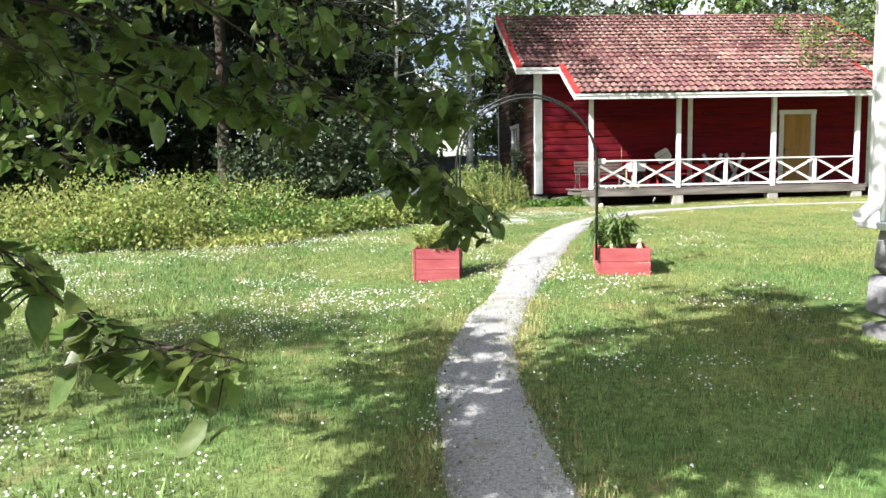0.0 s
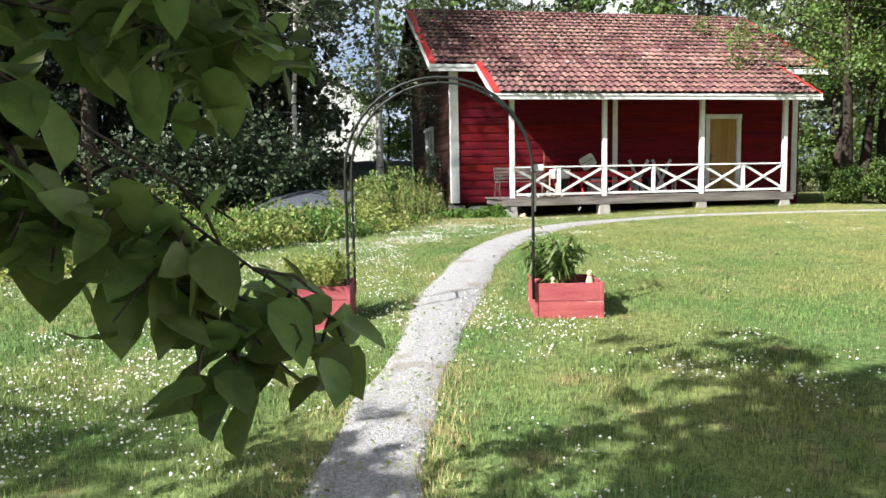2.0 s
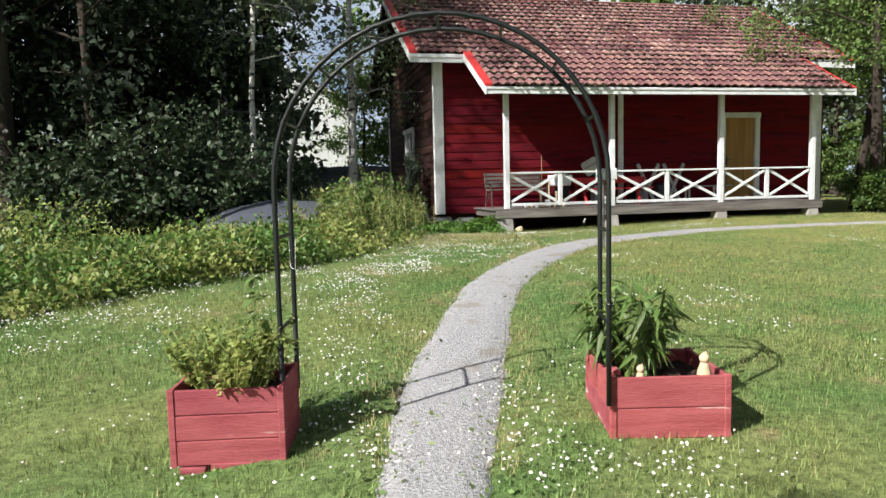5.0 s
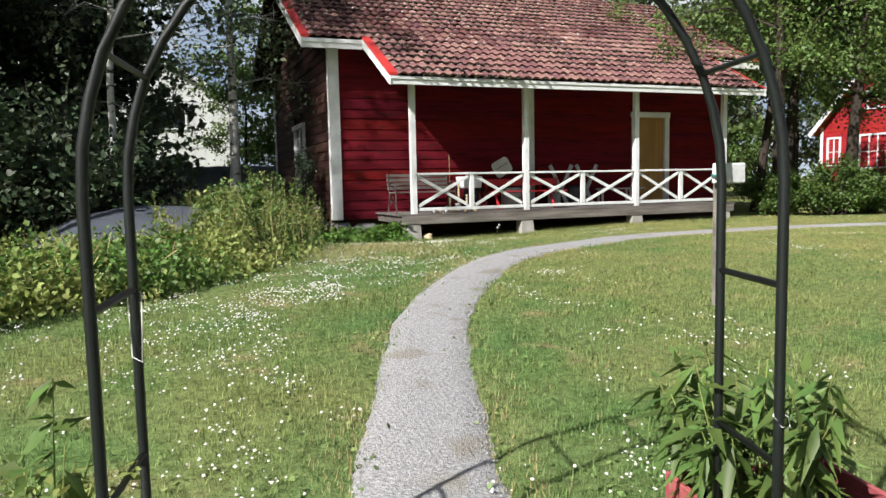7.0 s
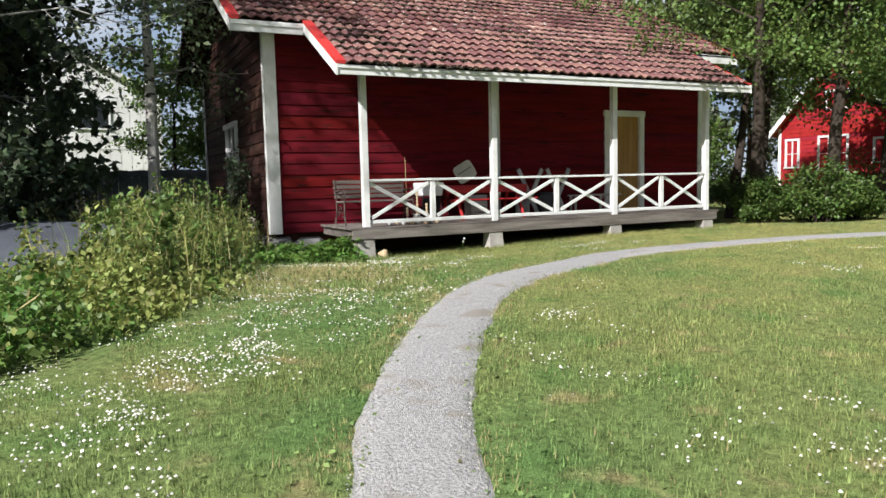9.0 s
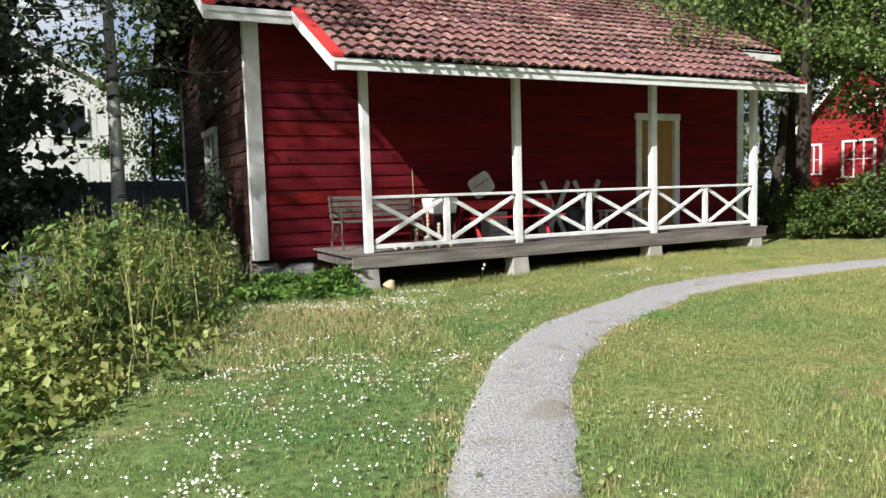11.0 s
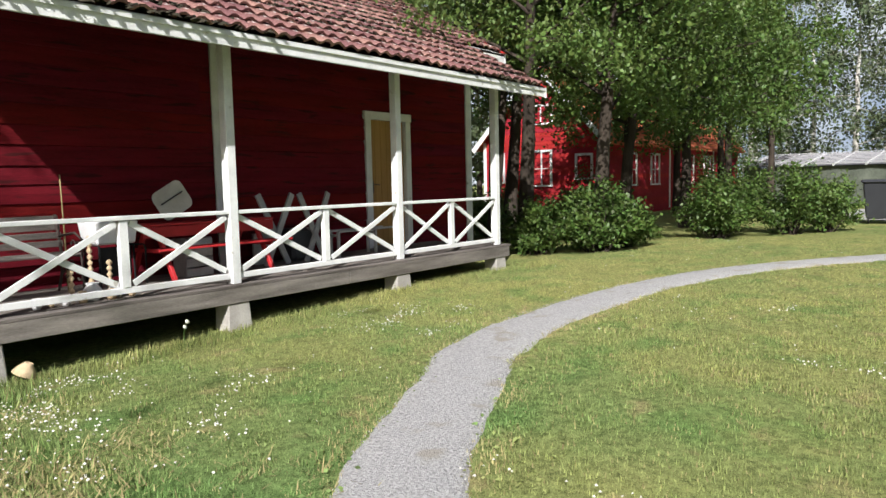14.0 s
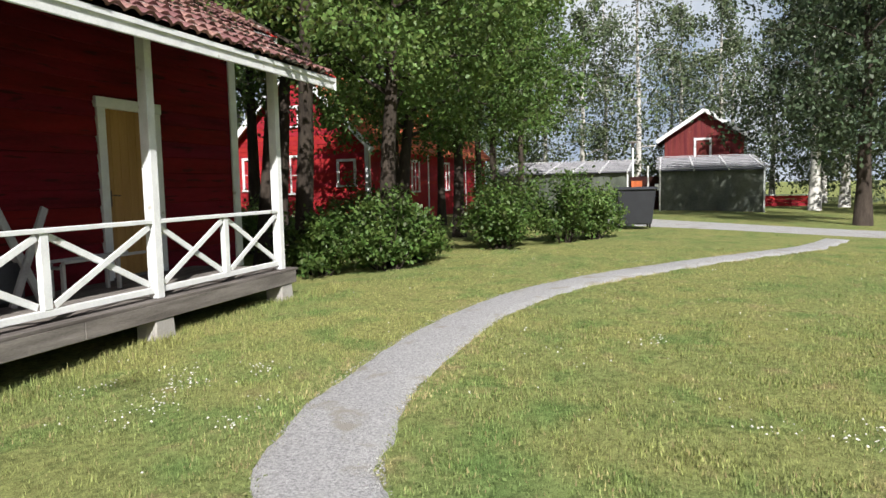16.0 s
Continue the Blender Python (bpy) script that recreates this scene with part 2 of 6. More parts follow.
def boxed(x0, y0, z0, x1, y1, z1, bev=0.0, m=None):
    bm = bmesh.new()
    box(bm, x0, y0, z0, x1, y1, z1, bev, m)
    return bm


def beam(a, b, w, d, bev=0.004, side=(0, 1, 0)):
    """A squared timber from a to b, w wide and d deep along side."""
    a, b = Vector(a), Vector(b)
    z = (b - a).normalized()
    y = Vector(side)
    y = (y - z * y.dot(z)).normalized()
    x = y.cross(z)
    m = Matrix((x, y, z)).transposed().to_4x4()
    m.translation = a
    return boxed(-w / 2, -d / 2, 0, w / 2, d / 2, (b - a).length, bev, m)


def tube(bm, pts, radii, seg=8):
    """A tapering round limb along points."""
    rings = []
    pts = [Vector(p) for p in pts]
    for i, p in enumerate(pts):
        d = (pts[min(i + 1, len(pts) - 1)] - pts[max(i - 1, 0)]).normalized()
        u = d.orthogonal().normalized() if abs(d.z) > 0.95 else d.cross(Vector((0, 0, 1))).normalized()
        v = d.cross(u)
        r = radii[i] if hasattr(radii, "__len__") else radii
        rings.append([bm.verts.new(p + (u * math.cos(2 * math.pi * k / seg) + v * math.sin(2 * math.pi * k / seg)) * r) for k in range(seg)])
    for a, b in zip(rings, rings[1:]):
        best = min(range(seg), key=lambda s: (a[0].co - b[s].co).length)
        for k in range(seg):
            f = bm.faces.new((a[k], a[(k + 1) % seg], b[(k + 1 + best) % seg], b[(k + best) % seg]))
            f.smooth = True
    for ring in (rings[0], rings[-1]):
        try:
            bm.faces.new(ring)
        except ValueError:
            pass


def turned(bm, profile, x=0, y=0, z=0, seg=12):
    """A body of revolution from (radius, height) pairs."""
    rings = [[bm.verts.new((x + r * math.cos(2 * math.pi * k / seg), y + r * math.sin(2 * math.pi * k / seg), z + h)) for k in range(seg)] for r, h in profile]
    for a, b in zip(rings, rings[1:]):
        for k in range(seg):
            bm.faces.new((a[k], a[(k + 1) % seg], b[(k + 1) % seg], b[k])).smooth = True
    bm.faces.new(rings[0][::-1])
    bm.faces.new(rings[-1])


def scatter(name, verts, faces, places, basis, material, parent=None):
    """Many copies of one small shape joined into one mesh. places: n x 3; basis: n x 3 x 3."""
    v, f = np.asarray(verts, float), np.asarray(faces, int)
    n, k = len(places), len(v)
    co = np.einsum("nij,kj->nki", basis, v) + places[:, None, :]
    fi = f[None] + (np.arange(n) * k)[:, None, None]
    me = bpy.data.meshes.new(name)
    me.vertices.add(n * k)
    me.vertices.foreach_set("co", co.reshape(-1).astype(np.float32))
    w = f.shape[1]
    me.loops.add(n * len(f) * w)
    me.loops.foreach_set("vertex_index", fi.reshape(-1).astype(np.int32))
    me.polygons.add(n * len(f))
    me.polygons.foreach_set("loop_start", np.arange(0, n * len(f) * w, w, dtype=np.int32))
    me.update(calc_edges=True)
    me.materials.append(material)
    ob = new(name, me)
    if parent is not None:
        ob.parent = parent
    return ob


def turns(rng, n, size, tilt=1.0, spread=0.35):
    """Random frames for leaves: yaw all round, pitch by tilt, size varied."""
    yaw, pit, rol = rng.uniform(0, 2 * np.pi, n), rng.normal(0, tilt, n), rng.normal(0, tilt, n)
    s = size * rng.uniform(1 - spread, 1 + spread, n)
    cy, sy, cp, sp, cr, sr = np.cos(yaw), np.sin(yaw), np.cos(pit), np.sin(pit), np.cos(rol), np.sin(rol)
    m = np.empty((n, 3, 3))
    m[:, 0, 0], m[:, 0, 1], m[:, 0, 2] = cy * cr - sy * sp * sr, -sy * cp, cy * sr + sy * sp * cr
    m[:, 1, 0], m[:, 1, 1], m[:, 1, 2] = sy * cr + cy * sp * sr, cy * cp, sy * sr - cy * sp * cr
    m[:, 2, 0], m[:, 2, 1], m[:, 2, 2] = -cp * sr, sp, cp * cr
    return m * s[:, None, None]


LEAF_V = [(0, 0, 0), (0.28, 0.4, 0.07), (0, 1, -0.05), (-0.28, 0.4, 0.07), (0, 0.45, 0)]
LEAF_F = [(0, 1, 4), (1, 2, 4), (2, 3, 4), (3, 0, 4)]
NARROW_V = [(0, 0, 0), (0.11, 0.35, 0.05), (0, 1, -0.18), (-0.11, 0.35, 0.05), (0, 0.4, 0.0)]
FLAT_V = [(0, 0, 0), (0.34, 0.5, 0.08), (0, 1, 0), (-0.34, 0.5, 0.08)]
FLAT_F = [(0, 1, 2), (0, 2, 3)]


# ---- ground and path ----
GROUND_Y = (-60, 0, 3, 6, 7.6, 9, 12, 14, 17, 19.4, 30, 120)
GROUND_Z = (-0.3, 0.0, 0.07, 0.20, 0.25, 0.30, 0.44, 0.502, 0.488, 0.47, 0.50, 0.6)


def ground_z(x, y):
    """The lawn's height: it rises gently towards the veranda."""
    z = 0.0
    for k in (-1.2, 0.0, 1.2):
        z = z + np.interp(np.asarray(y, float) + k, GROUND_Y, GROUND_Z) / 3
    x, y = np.asarray(x, float), np.asarray(y, float)
    z = z - 0.09 * np.clip((1.1 - x) / 0.8, 0, 1) * np.exp(-((y - 8.1) / 1.6) ** 2) * np.clip((x + 4) / 3, 0, 1)
    return z - 0.13 * np.clip((10.5 - x) / 4.0, 0, 1) * np.clip((y - 17.2) / 2.0, 0, 1) * np.clip((x - 2.5) / 2.0, 0, 1)


PATH_MID = ((0.2, -4), (0.3, 0), (0.45, 2.4), (0.50, 4.4), (0.82, 5.8), (1.10, 6.7), (1.39, 7.7), (1.69, 8.69), (2.06, 9.68), (2.545, 11.01), (3.065, 12.02), (3.665, 13.01), (4.685, 14.375), (5.79, 15.345), (7.38, 16.14), (8.055, 16.475), (9.26, 16.725), (11.1, 16.795), (13.4, 16.55), (15.5, 15.75), (17.8, 14.3), (21.4, 11.9), (24.5, 10.6))


def spline(points, n):
    """A smooth curve through points, n steps to a piece."""
    p = [Vector((*q, 0)) for q in points]
    p = [p[0] * 2 - p[1], *p, p[-1] * 2 - p[-2]]
    out = []
    for i in range(1, len(p) - 2):
        for k in range(n):
            t = k / n
            a, b, c, d = p[i - 1], p[i], p[i + 1], p[i + 2]
            out.append(0.5 * ((2 * b) + (c - a) * t + (2 * a - 5 * b + 4 * c - d) * t * t + (3 * b - a - 3 * c + d) * t ** 3))
    out.append(p[-2])
    return out


PATH_LINE = spline(PATH_MID, 14)
PATH_XY = np.array([(p.x, p.y) for p in PATH_LINE])
PATH_HALF = np.interp(PATH_XY[:, 1], (0, 3, 5, 6.5, 7.2, 8.5, 11, 16, 18), (0.27, 0.27, 0.22, 0.175, 0.19, 0.27, 0.248, 0.295, 0.35))


def path_gap(x, y):
    """How far beyond the path's edge a place lies; below zero on the path."""
    q = np.stack([np.ravel(x), np.ravel(y)], 1)
    out = np.empty(len(q))
    for i in range(0, len(q), 4000):
        d = np.hypot(q[i:i + 4000, None, 0] - PATH_XY[None, :, 0], q[i:i + 4000, None, 1] - PATH_XY[None, :, 1])
        k = d.argmin(1)
        out[i:i + 4000] = d[np.arange(len(k)), k] - PATH_HALF[k]
    return out


def build_ground():
    xs = np.unique(np.concatenate([np.linspace(-400, -30, 12), np.linspace(-30, -6, 25), np.linspace(-6, 18, 121), np.linspace(18, 60, 43), np.linspace(60, 500, 14)]))
    ys = np.unique(np.concatenate([np.linspace(-400, -20, 12), np.linspace(-20, -4, 17), np.linspace(-4, 24, 141), np.linspace(24, 60, 37), np.linspace(60, 600, 14)]))
    gx, gy = np.meshgrid(xs, ys)
    gz = ground_z(gx, gy)
    near = (gx > -8) & (gx < 24) & (gy > -6) & (gy < 26)
    rng = np.random.default_rng(3)
    gz = gz + near * rng.normal(0, 0.008, gz.shape)
    gap = path_gap(gx, gy).reshape(gx.shape)
    gz = gz - 0.03 * np.clip((0.14 - gap) / 0.2, 0, 1)
    nx, ny = len(xs), len(ys)
    idx = np.arange(nx * ny).reshape(ny, nx)
    faces = np.stack([idx[:-1, :-1], idx[:-1, 1:], idx[1:, 1:], idx[1:, :-1]], -1).reshape(-1, 4)
    me = bpy.data.meshes.new("ground")
    me.from_pydata(np.stack([gx.ravel(), gy.ravel(), gz.ravel()], 1).tolist(), [], faces.tolist())
    me.polygons.foreach_set("use_smooth", [True] * len(me.polygons))
    me.materials.append(M_GROUND)
    return tagged(new("ground", me), "mown lawn with clover and dry patches", "lawn", kind="structure")


def build_path():
    rng = np.random.default_rng(5)
    bm = bmesh.new()
    rows = []
    n = len(PATH_LINE)
    wob = np.convolve(rng.normal(0, 1, n + 8), np.ones(7) / 7, "same")[:n] * 0.05
    wob2 = np.convolve(rng.normal(0, 1, n + 8), np.ones(7) / 7, "same")[:n] * 0.05
    for i, p in enumerate(PATH_LINE):
        d = (PATH_LINE[min(i + 1, n - 1)] - PATH_LINE[max(i - 1, 0)]).normalized()
        s = Vector((d.y, -d.x, 0))
        row = []
        for k, u in enumerate((-1, -0.8, -0.4, 0, 0.4, 0.8, 1)):
            h = PATH_HALF[i] + (wob[i] if u < 0 else wob2[i])
            q = p + s * u * (h + 0.05)
            z = float(ground_z(q.x, q.y)) + (-0.03 if abs(u) == 1 else 0.006 + 0.008 * (1 - u * u) + rng.normal(0, 0.002))
            row.append(bm.verts.new((q.x, q.y, z)))
        rows.append(row)
    for a, b in zip(rows, rows[1:]):
        for k in range(6):
            bm.faces.new((a[k], a[k + 1], b[k + 1], b[k])).smooth = True
    return tagged(part("path", bm, M_GRAVEL), "narrow winding grey gravel footpath", "path", kind="structure")


ground = build_ground()
path = build_path()


def build_backdrop():
    """A glowing sheet far off, added to brighten the sky all round the north and east."""
    bm = bmesh.new()
    rows = []
    for k in range(61):
        a = radians(-22 + k * 2.9)
        rows.append([bm.verts.new((math.cos(a) * r, math.sin(a) * r, z)) for r, z in ((330, -5), (330, 60), (320, 130), (300, 190))])
    for p, q in zip(rows, rows[1:]):
        for i in range(3):
            bm.faces.new((p[i], q[i], q[i + 1], p[i + 1])).smooth = True
    return tagged(part("backdrop", bm, sky_glow()), "glowing pale sheet added behind the trees as bright sky", "sky", kind="structure")


build_backdrop()

# ---- the red outbuilding with its veranda ----
HX0, HX1, HY0, HY1 = 4.28, 14.62, 21.19, 28.5
RIDGE_Y, RIDGE_Z = 24.84, 6.62
SLOPE = 0.545
DECK_Z, DECK_X0, DECK_X1, DECK_Y0 = 0.88, 5.20, 13.36, 19.50
POSTS_X, POST_Y = (5.49, 7.955, 10.685, 13.13), 19.62
FASCIA_Y = 19.02


def roof_z(y):
    """The underside of the tiles."""
    return RIDGE_Z - abs(y - RIDGE_Y) * SLOPE


def plank_wall(name, label, along, x0, x1, face, z0, z1, material, seed, top=None, holes=(), high=0.215, depth=0.05, group=""):
    """A wall of overlapping horizontal boards. along: 'x' or 'y'; face: the wall's outer plane; holes: (u0, u1, z0, z1)."""
    rnd = random.Random(seed)
    wall = tagged(empty(name), label, "wall", kind="structure")
    out = -1 if along == "x" else -1
    z = z0
    row = 0
    while z < z1 - 0.03:
        h = min(high * rnd.uniform(0.86, 1.16), z1 - z)
        zm = z + h / 2
        a, b = x0, x1
        if top:
            lo, hi = top(z + h)
            a, b = max(x0, lo), min(x1, hi)
        cuts = [a, b]
        for u0, u1, h0, h1 in holes:
            if z + h > h0 + 0.02 and z < h1 - 0.02:
                cuts += [u0, u1]
        if row % 2 and not any(z + h > q[2] and z < q[3] for q in holes):
            cuts.append(a + (b - a) * rnd.uniform(0.35, 0.65))
        cuts = sorted(c for c in cuts if a - 1e-6 <= c <= b + 1e-6)
        for u0, u1 in zip(cuts, cuts[1:]):
            mid = (u0 + u1) / 2
            if u1 - u0 < 0.03 or any(q[0] < mid < q[1] and z + h > q[2] + 0.02 and z < q[3] - 0.02 for q in holes):
                continue
            lip = 0.014 + rnd.uniform(0, 0.008)
            bm = bmesh.new()
            n = max(2, int((u1 - u0) / 0.9))
            prof = ((0.0, 0.0), (-lip, 0.008), (-lip + 0.004, h * 0.55), (-0.002, h - 0.012), (0.0, h), (depth, h), (depth, 0.0))
            rings = []
            for k in range(n + 1):
                u = u0 + 0.002 + (u1 - u0 - 0.004) * k / n
                dz, dd = rnd.uniform(-0.004, 0.004), rnd.uniform(-0.003, 0.003)
                rings.append([bm.verts.new((u, face + d + dd, z + hh + dz) if along == "x" else (face + d + dd, u, z + hh + dz)) for d, hh in prof])
            for p, q in zip(rings, rings[1:]):
                for k in range(len(prof)):
                    bm.faces.new((p[k], p[(k + 1) % len(prof)], q[(k + 1) % len(prof)], q[k]))
            bm.faces.new(rings[0])
            bm.faces.new(rings[-1][::-1])
            bmesh.ops.recalc_face_normals(bm, faces=bm.faces)
            part("plank", bm, material, wall)
        z += h
        row += 1
    return wall


def gable_span(z):
    """How far the gable wall reaches along y at a height."""
    d = (RIDGE_Z - 0.12 - z) / SLOPE
    return RIDGE_Y - d, RIDGE_Y + d


DOOR_X0, DOOR_X1, DOOR_TOP = 11.70, 12.82, 3.10
GWIN = (24.05, 25.55, 1.25, 3.05)
wall_south = plank_wall("wall_south", "dark red painted weatherboard wall under the veranda", "x", HX0, HX1, HY0, 0.74, 4.50, M_RED, 1, holes=((DOOR_X0 + 0.1, DOOR_X1 - 0.1, 0.8, DOOR_TOP - 0.1),))
wall_west = plank_wall("wall_west", "blackened weathered log gable wall", "y", HY0 + 0.055, HY1, HX0 + 0.01, 0.70, RIDGE_Z - 0.25, M_DARKLOG, 2, top=gable_span, holes=(GWIN,))
wall_north = tagged(part("wall_north", boxed(HX0, HY1, 0.3, HX1, HY1 + 0.15, 4.5), M_RED), "red board wall", "wall", kind="structure")
wall_east = tagged(part("wall_east", boxed(HX1, HY0 + 0.06, 0.3, HX1 + 0.15, HY1 + 0.15, 4.5), M_RED), "red board wall", "wall", kind="structure")
bm = bmesh.new()
box(bm, HX0 + 0.08, HY0 + 0.08, 0.2, HX1, HY1, 4.6)
for s in (0,):
    vs = [bm.verts.new(p) for p in ((HX0 + 0.08, HY0 + 0.2, 4.6), (HX0 + 0.08, HY1, 4.6), (HX0 + 0.08, RIDGE_Y, RIDGE_Z - 0.2), (HX1, HY0 + 0.2, 4.6), (HX1, HY1, 4.6), (HX1, RIDGE_Y, RIDGE_Z - 0.2))]
    for f in ((0, 2, 1), (3, 4, 5), (0, 3, 5, 2), (1, 2, 5, 4)):
        bm.faces.new([vs[k] for k in f])
tagged(part("wall_core", bm, M_DARKLOG), "dark timber core of the outbuilding", "wall", kind="structure")


def build_foundation():
    rnd = random.Random(8)
    f = tagged(empty("foundation"), "low grey fieldstone foundation under the outbuilding", "foundation", kind="structure")
    for side in (0, 1):
        u = HX0 - 0.02 if side == 0 else HY0
        end = 6.2 if side == 0 else HY1
        while u < end:
            w = rnd.uniform(0.35, 0.7)
            bm = bmesh.new()
            if side == 0:
                box(bm, u, HY0 - 0.03, 0.30, u + w - 0.02, HY0 + 0.3, 0.62 + rnd.uniform(-0.12, 0.06), 0.10)
            else:
                box(bm, HX0 + 0.02, u, 0.34, HX0 + 0.3, u + w - 0.02, 0.70 + rnd.uniform(-0.05, 0), 0.05)
            for v in bm.verts:
                v.co += Vector([rnd.uniform(-0.03, 0.03) for _ in range(3)])
            part("stone", bm, M_STONE, f)
            u += w
    return f


build_foundation()


def build_trim():
    t = tagged(empty("trim"), "white painted corner boards", "trim", kind="structure")
    part("corner_board", boxed(HX0 - 0.03, HY0 - 0.045, 0.74, HX0 + 0.17, HY0 - 0.012, 4.52, 0.004), M_WHITE, t)
    part("corner_board", boxed(HX0 - 0.055, HY0 - 0.045, 0.74, HX0 - 0.032, HY0 + 0.11, 4.52, 0.004), M_WHITE, t)
    part("corner_board", boxed(HX1 - 0.14, HY0 - 0.045, 0.74, HX1 + 0.03, HY0 - 0.012, 4.52, 0.004), M_WHITE, t)
    part("corner_board", boxed(8.86, HY0 - 0.045, DECK_Z, 9.0, HY0 - 0.012, 4.52, 0.004), M_WHITE, t)
    part("corner_board", boxed(HX0 - 0.05, HY1 - 0.02, 0.74, HX0 - 0.01, HY1 + 0.1, 4.4, 0.004), M_WHITE, t)
    return t


build_trim()


def build_door():
    d = tagged(empty("door_1"), "closed ochre yellow plank door in a white frame", "door", kind="structure")
    x0, x1, top = DOOR_X0, DOOR_X1, DOOR_TOP
    part("door_frame", boxed(x0, HY0 - 0.05, DECK_Z, x0 + 0.13, HY0 + 0.03, top - 0.13, 0.004), M_WHITE, d, "white painted casing")
    part("door_frame", boxed(x1 - 0.13, HY0 - 0.05, DECK_Z, x1, HY0 + 0.03, top - 0.13, 0.004), M_WHITE, d, "white painted casing")
    part("door_frame", boxed(x0 - 0.02, HY0 - 0.055, top - 0.128, x1 + 0.02, HY0 + 0.03, top, 0.004), M_WHITE, d, "white painted casing")
    n = 6
    w = (x1 - x0 - 0.26) / n
    for k in range(n):
        part("plank", boxed(x0 + 0.13 + k * w + 0.002, HY0 + 0.02, DECK_Z + 0.03, x0 + 0.13 + (k + 1) * w - 0.002, HY0 + 0.06, top - 0.13, 0.004), M_DOOR, d)
    bm = boxed(x0 + 0.17, HY0 - 0.005, 1.78, x0 + 0.21, HY0 + 0.02, 1.98, 0.006)
    tube(bm, [(x0 + 0.19, HY0, 1.92), (x0 + 0.19, HY0 - 0.05, 1.92), (x0 + 0.29, HY0 - 0.055, 1.91)], 0.009, 6)
    part("door_handle", bm, M_IRON, d, "dark iron handle and lock plate")
    part("threshold", boxed(x0 + 0.1, HY0 - 0.06, DECK_Z, x1 - 0.1, HY0 + 0.06, DECK_Z + 0.03, 0.004), M_GREYWOOD, d)
    return d


build_door()


def window_unit(name, label, along, u0, u1, z0, z1, face, out, cols=2, rows=3, casing=0.11, cap=True, kind="structure", parent=None):
    """A framed window with real bars and panes, set in a wall facing along an axis. out: which way is outside (+1, -1)."""
    w = empty(name) if parent is None else new(name)
    if parent is None:
        tagged(w, label, "window", kind=kind)
    else:
        w.parent = parent

    def b(nm, a0, a1, h0, h1, d0, d1, mat, par=w):
        lo, hi = sorted((face + out * d0, face + out * d1))
        return part(nm, boxed(a0, lo, h0, a1, hi, h1, 0.003) if along == "x" else boxed(lo, a0, h0, hi, a1, h1, 0.003), mat, par)

    fr = b("frame", u0, u0 + casing, z0, z1, -0.03, 0.04, M_WHITE)
    b("frame", u1 - casing, u1, z0, z1, -0.03, 0.04, M_WHITE)
    b("frame", u0 - (0.06 if cap else 0), u1 + (0.06 if cap else 0), z1, z1 + casing, -0.03, 0.07 if cap else 0.04, M_WHITE)
    b("sill", u0 - 0.03, u1 + 0.03, z0 - casing * 0.7, z0, -0.03, 0.06, M_WHITE)
    a0, a1 = u0 + casing, u1 - casing
    for k in range(cols):
        for r in range(rows):
            pu0, pu1 = a0 + (a1 - a0) * k / cols, a0 + (a1 - a0) * (k + 1) / cols
            pz0, pz1 = z0 + (z1 - z0) * r / rows, z0 + (z1 - z0) * (r + 1) / rows
            b("pane", pu0 + 0.004, pu1 - 0.004, pz0 + 0.004, pz1 - 0.004, -0.025, -0.018, M_GLASS)
    for k in range(1, cols):
        u = a0 + (a1 - a0) * k / cols
        b("bar", u - 0.03, u + 0.03, z0, z1, -0.015, 0.02, M_WHITE)
    for r in range(1, rows):
        z = z0 + (z1 - z0) * r / rows
        b("bar", a0, a1, z - 0.015, z + 0.015, -0.012, 0.012, M_WHITE)
    return w


window_unit("window_1", "old white-framed gable window with peeling paint", "y", GWIN[0] + 0.1, GWIN[1] - 0.1, GWIN[2] + 0.1, GWIN[3] - 0.15, HX0, -1, cols=2, rows=3)


# roof: boarding under the tiles, fascias, verges
RX0, RX1, VX0, VX1 = 3.64, 15.25, 4.88, 13.75
EAVE_Y, BACK_Y = 20.75, 2 * RIDGE_Y - 20.75


def slab(x0, x1, y0, y1, low, high):
    """A sloping sheet that follows the roof between two levels under the tiles."""
    bm = bmesh.new()
    vs = []
    for x in (x0, x1):
        for y in (y0, y1):
            for o in (low, high):
                vs.append(bm.verts.new((x, y, roof_z(y) + o)))
    for f in ((0, 1, 3, 2), (4, 6, 7, 5), (0, 4, 5, 1), (2, 3, 7, 6), (0, 2, 6, 4), (1, 5, 7, 3)):
        bm.faces.new([vs[k] for k in f])
    bmesh.ops.recalc_face_normals(bm, faces=bm.faces)
    return bm


roof = tagged(empty("roof"), "pitched roof of old mossy red concrete tiles with white fascias", "roof", kind="structure")
part("boarding", slab(RX0, RX1, EAVE_Y, RIDGE_Y, -0.06, -0.02), M_DARKLOG, roof)
part("boarding", slab(RX0, RX1, RIDGE_Y, BACK_Y, -0.06, 0.03), M_DARKLOG, roof)
part("boarding", slab(VX0, VX1, FASCIA_Y + 0.03, EAVE_Y - 0.002, -0.06, -0.02), M_DARKLOG, roof)


def eave_board(name, x0, x1, y, drop, thick=0.03, top=0.0):
    z = roof_z(y)
    return part(name, boxed(x0, y, z - drop, x1, y + thick, z + top - 0.01, 0.004), M_WHITE, roof)


